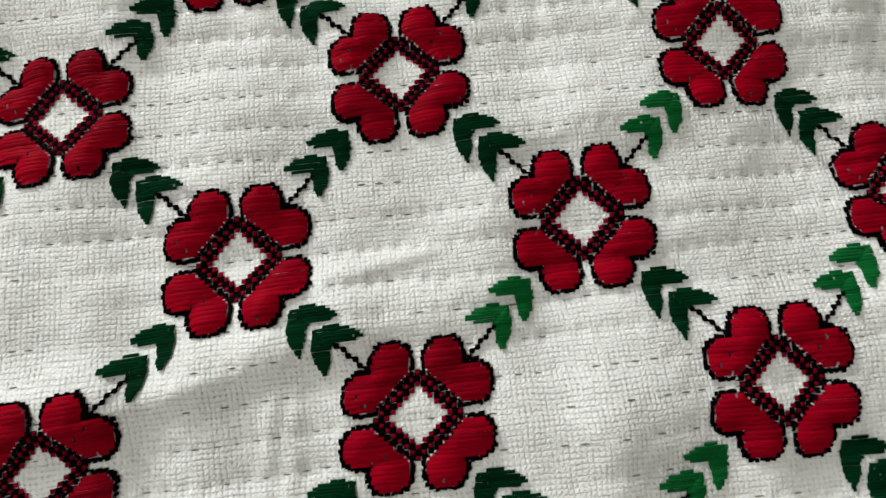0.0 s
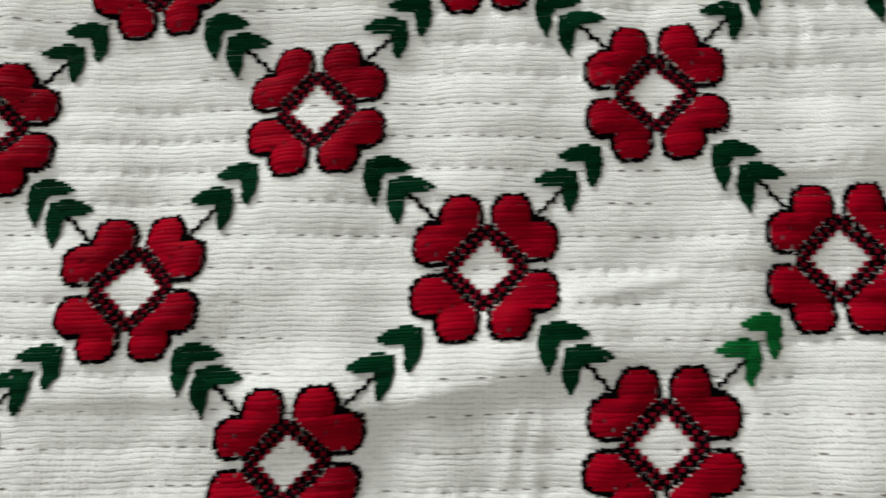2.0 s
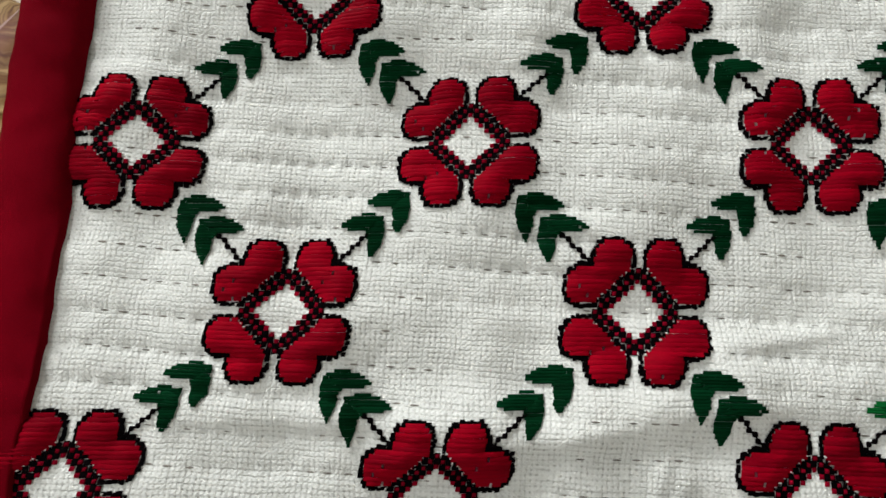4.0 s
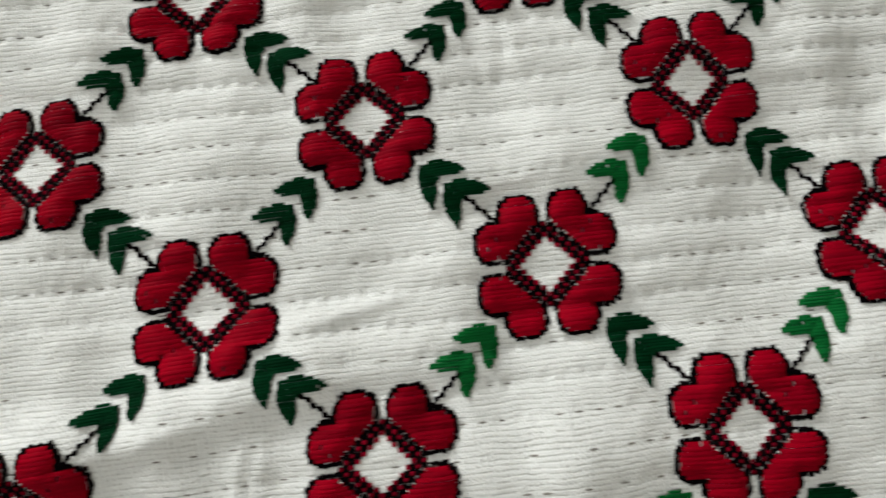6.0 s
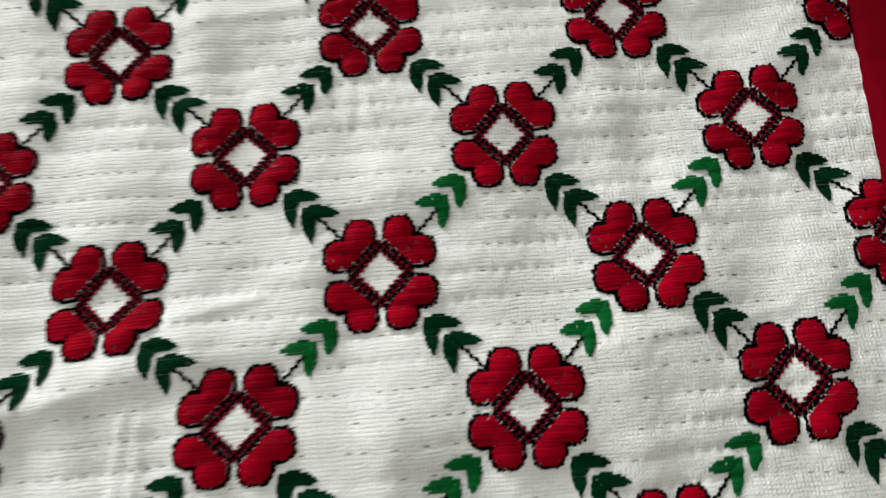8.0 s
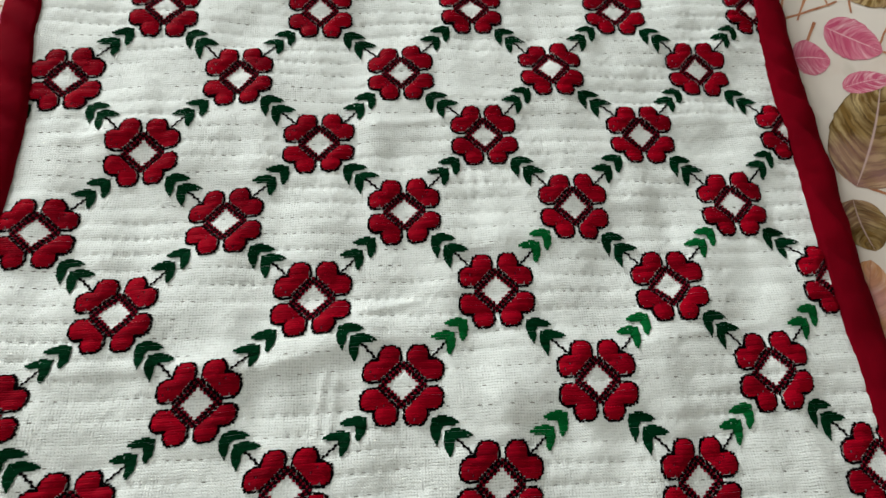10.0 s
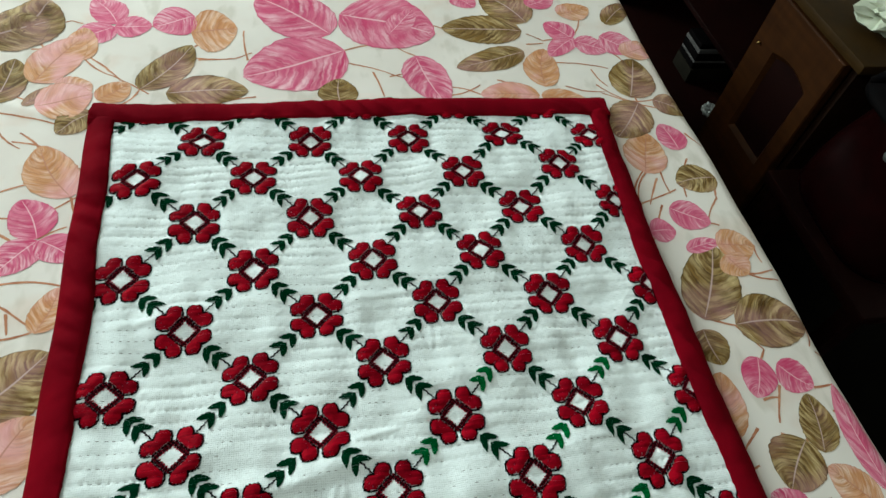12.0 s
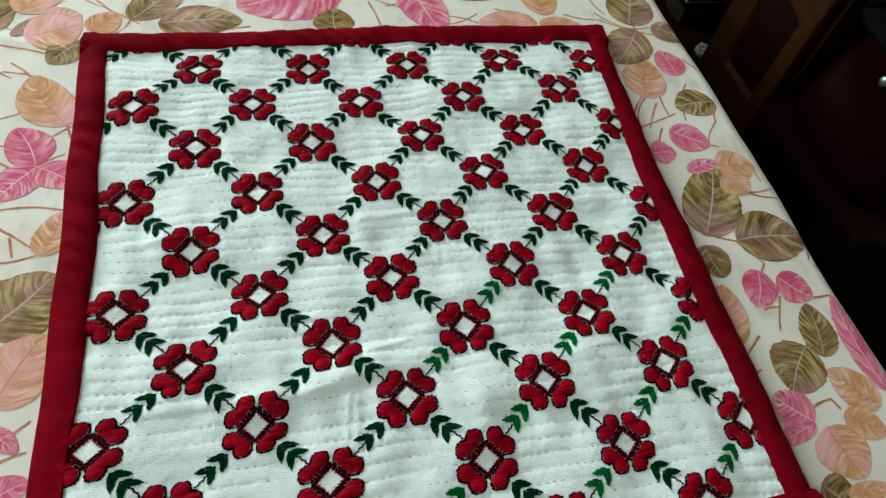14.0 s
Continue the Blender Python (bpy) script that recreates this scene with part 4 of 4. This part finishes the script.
# inner boards get the darkened wood, so the open compartment looks shaded
part("side_panel", box((FRONT, 1.585, 0.05), (1.43, 1.603, CT - 0.0225), 0.002), WOOD_SHADED, cabinet)
part("back_panel", box((1.432, 0.485, 0.05), (1.444, 1.603, CT - 0.0225), 0.001), WOOD_SHADED, cabinet)
part("divider", box((FRONT + 0.004, 0.786, 0.072), (1.43, 0.800, CT - 0.0225), 0.002), WOOD_SHADED, cabinet)
part("shelf", box((FRONT + 0.02, 0.8005, 0.32), (1.43, 1.584, 0.336), 0.002), WOOD_SHADED, cabinet)
part("plinth", box((FRONT + 0.01, 0.5035, 0.0), (1.42, 1.584, 0.071), 0.002), WOOD_SHADED, cabinet)
part("rail", box((FRONT, 0.8005, CT - 0.055), (FRONT + 0.02, 1.584, CT - 0.0225), 0.002), WOOD_SHADED, cabinet)
DY0, DY1, DZ0, DZ1 = 0.506, 0.782, 0.075, CT - 0.024


def arch(y0, y1, z0, z1, rise, n=40):
    """Points round a panel with a pointed top, by their angle about its middle."""
    pts = []
    for k in range(n):
        t = 4 * k / n
        if t < 1:
            pts.append((y0 + (y1 - y0) * t, z0))
        elif t < 2:
            pts.append((y1, z0 + (z1 - z0) * (t - 1)))
        elif t < 3:
            w = t - 2
            pts.append((y1 + (y0 - y1) * w, z1 + rise * math.sin(math.pi * w)))
        else:
            pts.append((y0, z1 + (z0 - z1) * (t - 3)))
    return pts


def framed_door(outer, inner, x0, x1):
    g = Geo()
    rows = [[(x1, y, z) for y, z in outer], [(x0 + 0.003, y, z) for y, z in outer]]
    rows.append([(x0, y + (0.003 if y < 0.64 else -0.003), z + (0.003 if z < 0.3 else -0.003)) for y, z in outer])
    rows += [[(x0, y, z) for y, z in inner], [(x0 + 0.010, y + (0.010 if y < 0.625 else -0.010), z + (0.012 if z < 0.3 else -0.010)) for y, z in inner]]
    g.quad_strip(rows, close=True)
    return g


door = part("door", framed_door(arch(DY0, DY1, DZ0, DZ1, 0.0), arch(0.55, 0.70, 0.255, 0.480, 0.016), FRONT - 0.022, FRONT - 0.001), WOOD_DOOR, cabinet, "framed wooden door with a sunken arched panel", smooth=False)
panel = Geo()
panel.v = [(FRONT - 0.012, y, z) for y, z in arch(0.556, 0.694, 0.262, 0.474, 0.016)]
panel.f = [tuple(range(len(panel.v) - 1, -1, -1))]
part("panel", panel, WOOD_SHADED, door, "sunken red-brown arched panel", smooth=False)
knob = bmesh.new()
bmesh.ops.create_uvsphere(knob, u_segments=12, v_segments=8, radius=0.004, matrix=Matrix.Translation((FRONT - 0.027, DY1 - 0.03, 0.47)))
part("knob", knob, BRASS, door, "small brass knob")

# stack in the compartment; its paper and card colours already hold the shade
for y, z, w, h, mat in ((1.16, 0.0715, 0.11, 0.050, SHADED_CARD), (1.16, 0.1220, 0.10, 0.020, BLACK_HIDE), (1.16, 0.1425, 0.10, 0.008, SHADED_PAPER), (1.16, 0.1510, 0.10, 0.026, BLACK_HIDE), (1.16, 0.1775, 0.10, 0.014, SHADED_PAPER), (1.16, 0.1920, 0.09, 0.018, BLACK_HIDE)):
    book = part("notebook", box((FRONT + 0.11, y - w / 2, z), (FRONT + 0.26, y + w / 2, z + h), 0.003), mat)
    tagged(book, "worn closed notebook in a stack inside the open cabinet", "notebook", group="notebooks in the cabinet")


def lump(name, centre, size, material, seed, rough=0.25, freq=14.0, parent=None):
    bm = bmesh.new()
    bmesh.ops.create_icosphere(bm, subdivisions=4, radius=1)
    for v in bm.verts:
        n = noise.noise(v.co * freq * 0.1 + Vector((seed, 0, 0))) + 0.5 * noise.noise(v.co * freq * 0.3 + Vector((0, seed, 0)))
        f = 1 + rough * n
        v.co = Vector((centre[k] + v.co[k] * size[k] * f for k in range(3)))
        v.co.z = max(v.co.z, centre[2] - size[2] * 0.8)
    return part(name, bm, material, parent)


wrap = lump("plastic_packet", (FRONT + 0.12, 0.95, 0.0715 + 0.016), (0.018, 0.022, 0.020), FOIL, 3, 0.5, 30)
tagged(wrap, "crinkled clear plastic packet in the open cabinet", "packet")
rag = lump("folded_cloth", (1.14, 0.60, CT + 0.032), (0.09, 0.07, 0.04), PALE_CLOTH, 8, 0.45, 22)
tagged(rag, "crumpled pale green cloth lying on the cabinet top", "cloth")

# a glossy maroon handbag on a low stool beside the cabinet, shade in its colour
stool = new("stool")
tagged(stool, "low dark wooden stool in the shade beside the bed", "stool")
part("seat", box((0.93, 0.06, 0.30), (1.34, 0.465, 0.33), 0.008), WOOD_SHADED, stool)
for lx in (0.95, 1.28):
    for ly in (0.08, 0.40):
        part("leg", box((lx, ly, 0.0), (lx + 0.04, ly + 0.04, 0.2995), 0.004), WOOD_SHADED, stool)


def pouch(x0, x1, y0, y1, z0, z1, n=28):
    """A soft bag body: rounded, wider at its base, sagging at the top."""
    g = Geo()
    rows = []
    for k in range(n // 2 + 1):
        t = k / (n // 2)
        z = z0 + (z1 - z0) * t
        s = (1 - 0.22 * t) * (1 if 0.04 < t < 0.96 else 0.92) * (1 if t < 1 else 0.5)
        row = []
        for a in range(n):
            w = 2 * math.pi * a / n
            c, d = math.cos(w), math.sin(w)
            e = 0.55
            px = (x0 + x1) / 2 + 0.5 * (x1 - x0) * s * math.copysign(abs(c) ** e, c)
            py = (y0 + y1) / 2 + 0.5 * (y1 - y0) * s * math.copysign(abs(d) ** e, d)
            row.append((px + 0.006 * math.sin(9 * t + w * 3), py + 0.006 * math.cos(7 * t + w * 2), z - 0.012 * t * abs(c)))
        rows.append(row)
    g.quad_strip(rows, close=True)
    g.f.append(tuple(range(n - 1, -1, -1)))
    g.f.append(tuple(len(g.v) - n + a for a in range(n)))
    return g


handbag = new("handbag")
tagged(handbag, "glossy maroon leather handbag with brass clasps on a stool", "handbag")
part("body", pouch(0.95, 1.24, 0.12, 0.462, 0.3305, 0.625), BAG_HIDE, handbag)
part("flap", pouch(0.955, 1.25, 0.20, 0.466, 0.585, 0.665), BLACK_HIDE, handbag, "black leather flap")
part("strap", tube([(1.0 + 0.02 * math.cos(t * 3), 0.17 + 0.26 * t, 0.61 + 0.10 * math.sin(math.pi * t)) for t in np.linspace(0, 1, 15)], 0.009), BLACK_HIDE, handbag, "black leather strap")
for y, x in ((0.425, 1.0), (0.385, 1.01)):
    part("clasp", box((x, y, 0.648), (x + 0.03, y + 0.022, 0.672), 0.006), BRASS, handbag, "brass clasp")
badge = bmesh.new()
bmesh.ops.create_uvsphere(badge, u_segments=16, v_segments=10, radius=0.011, matrix=Matrix.Translation((0.968, 0.285, 0.545)) @ Matrix.Diagonal((0.6, 1, 1, 1)))
part("badge", badge, STEEL, handbag, "round pale metal badge")
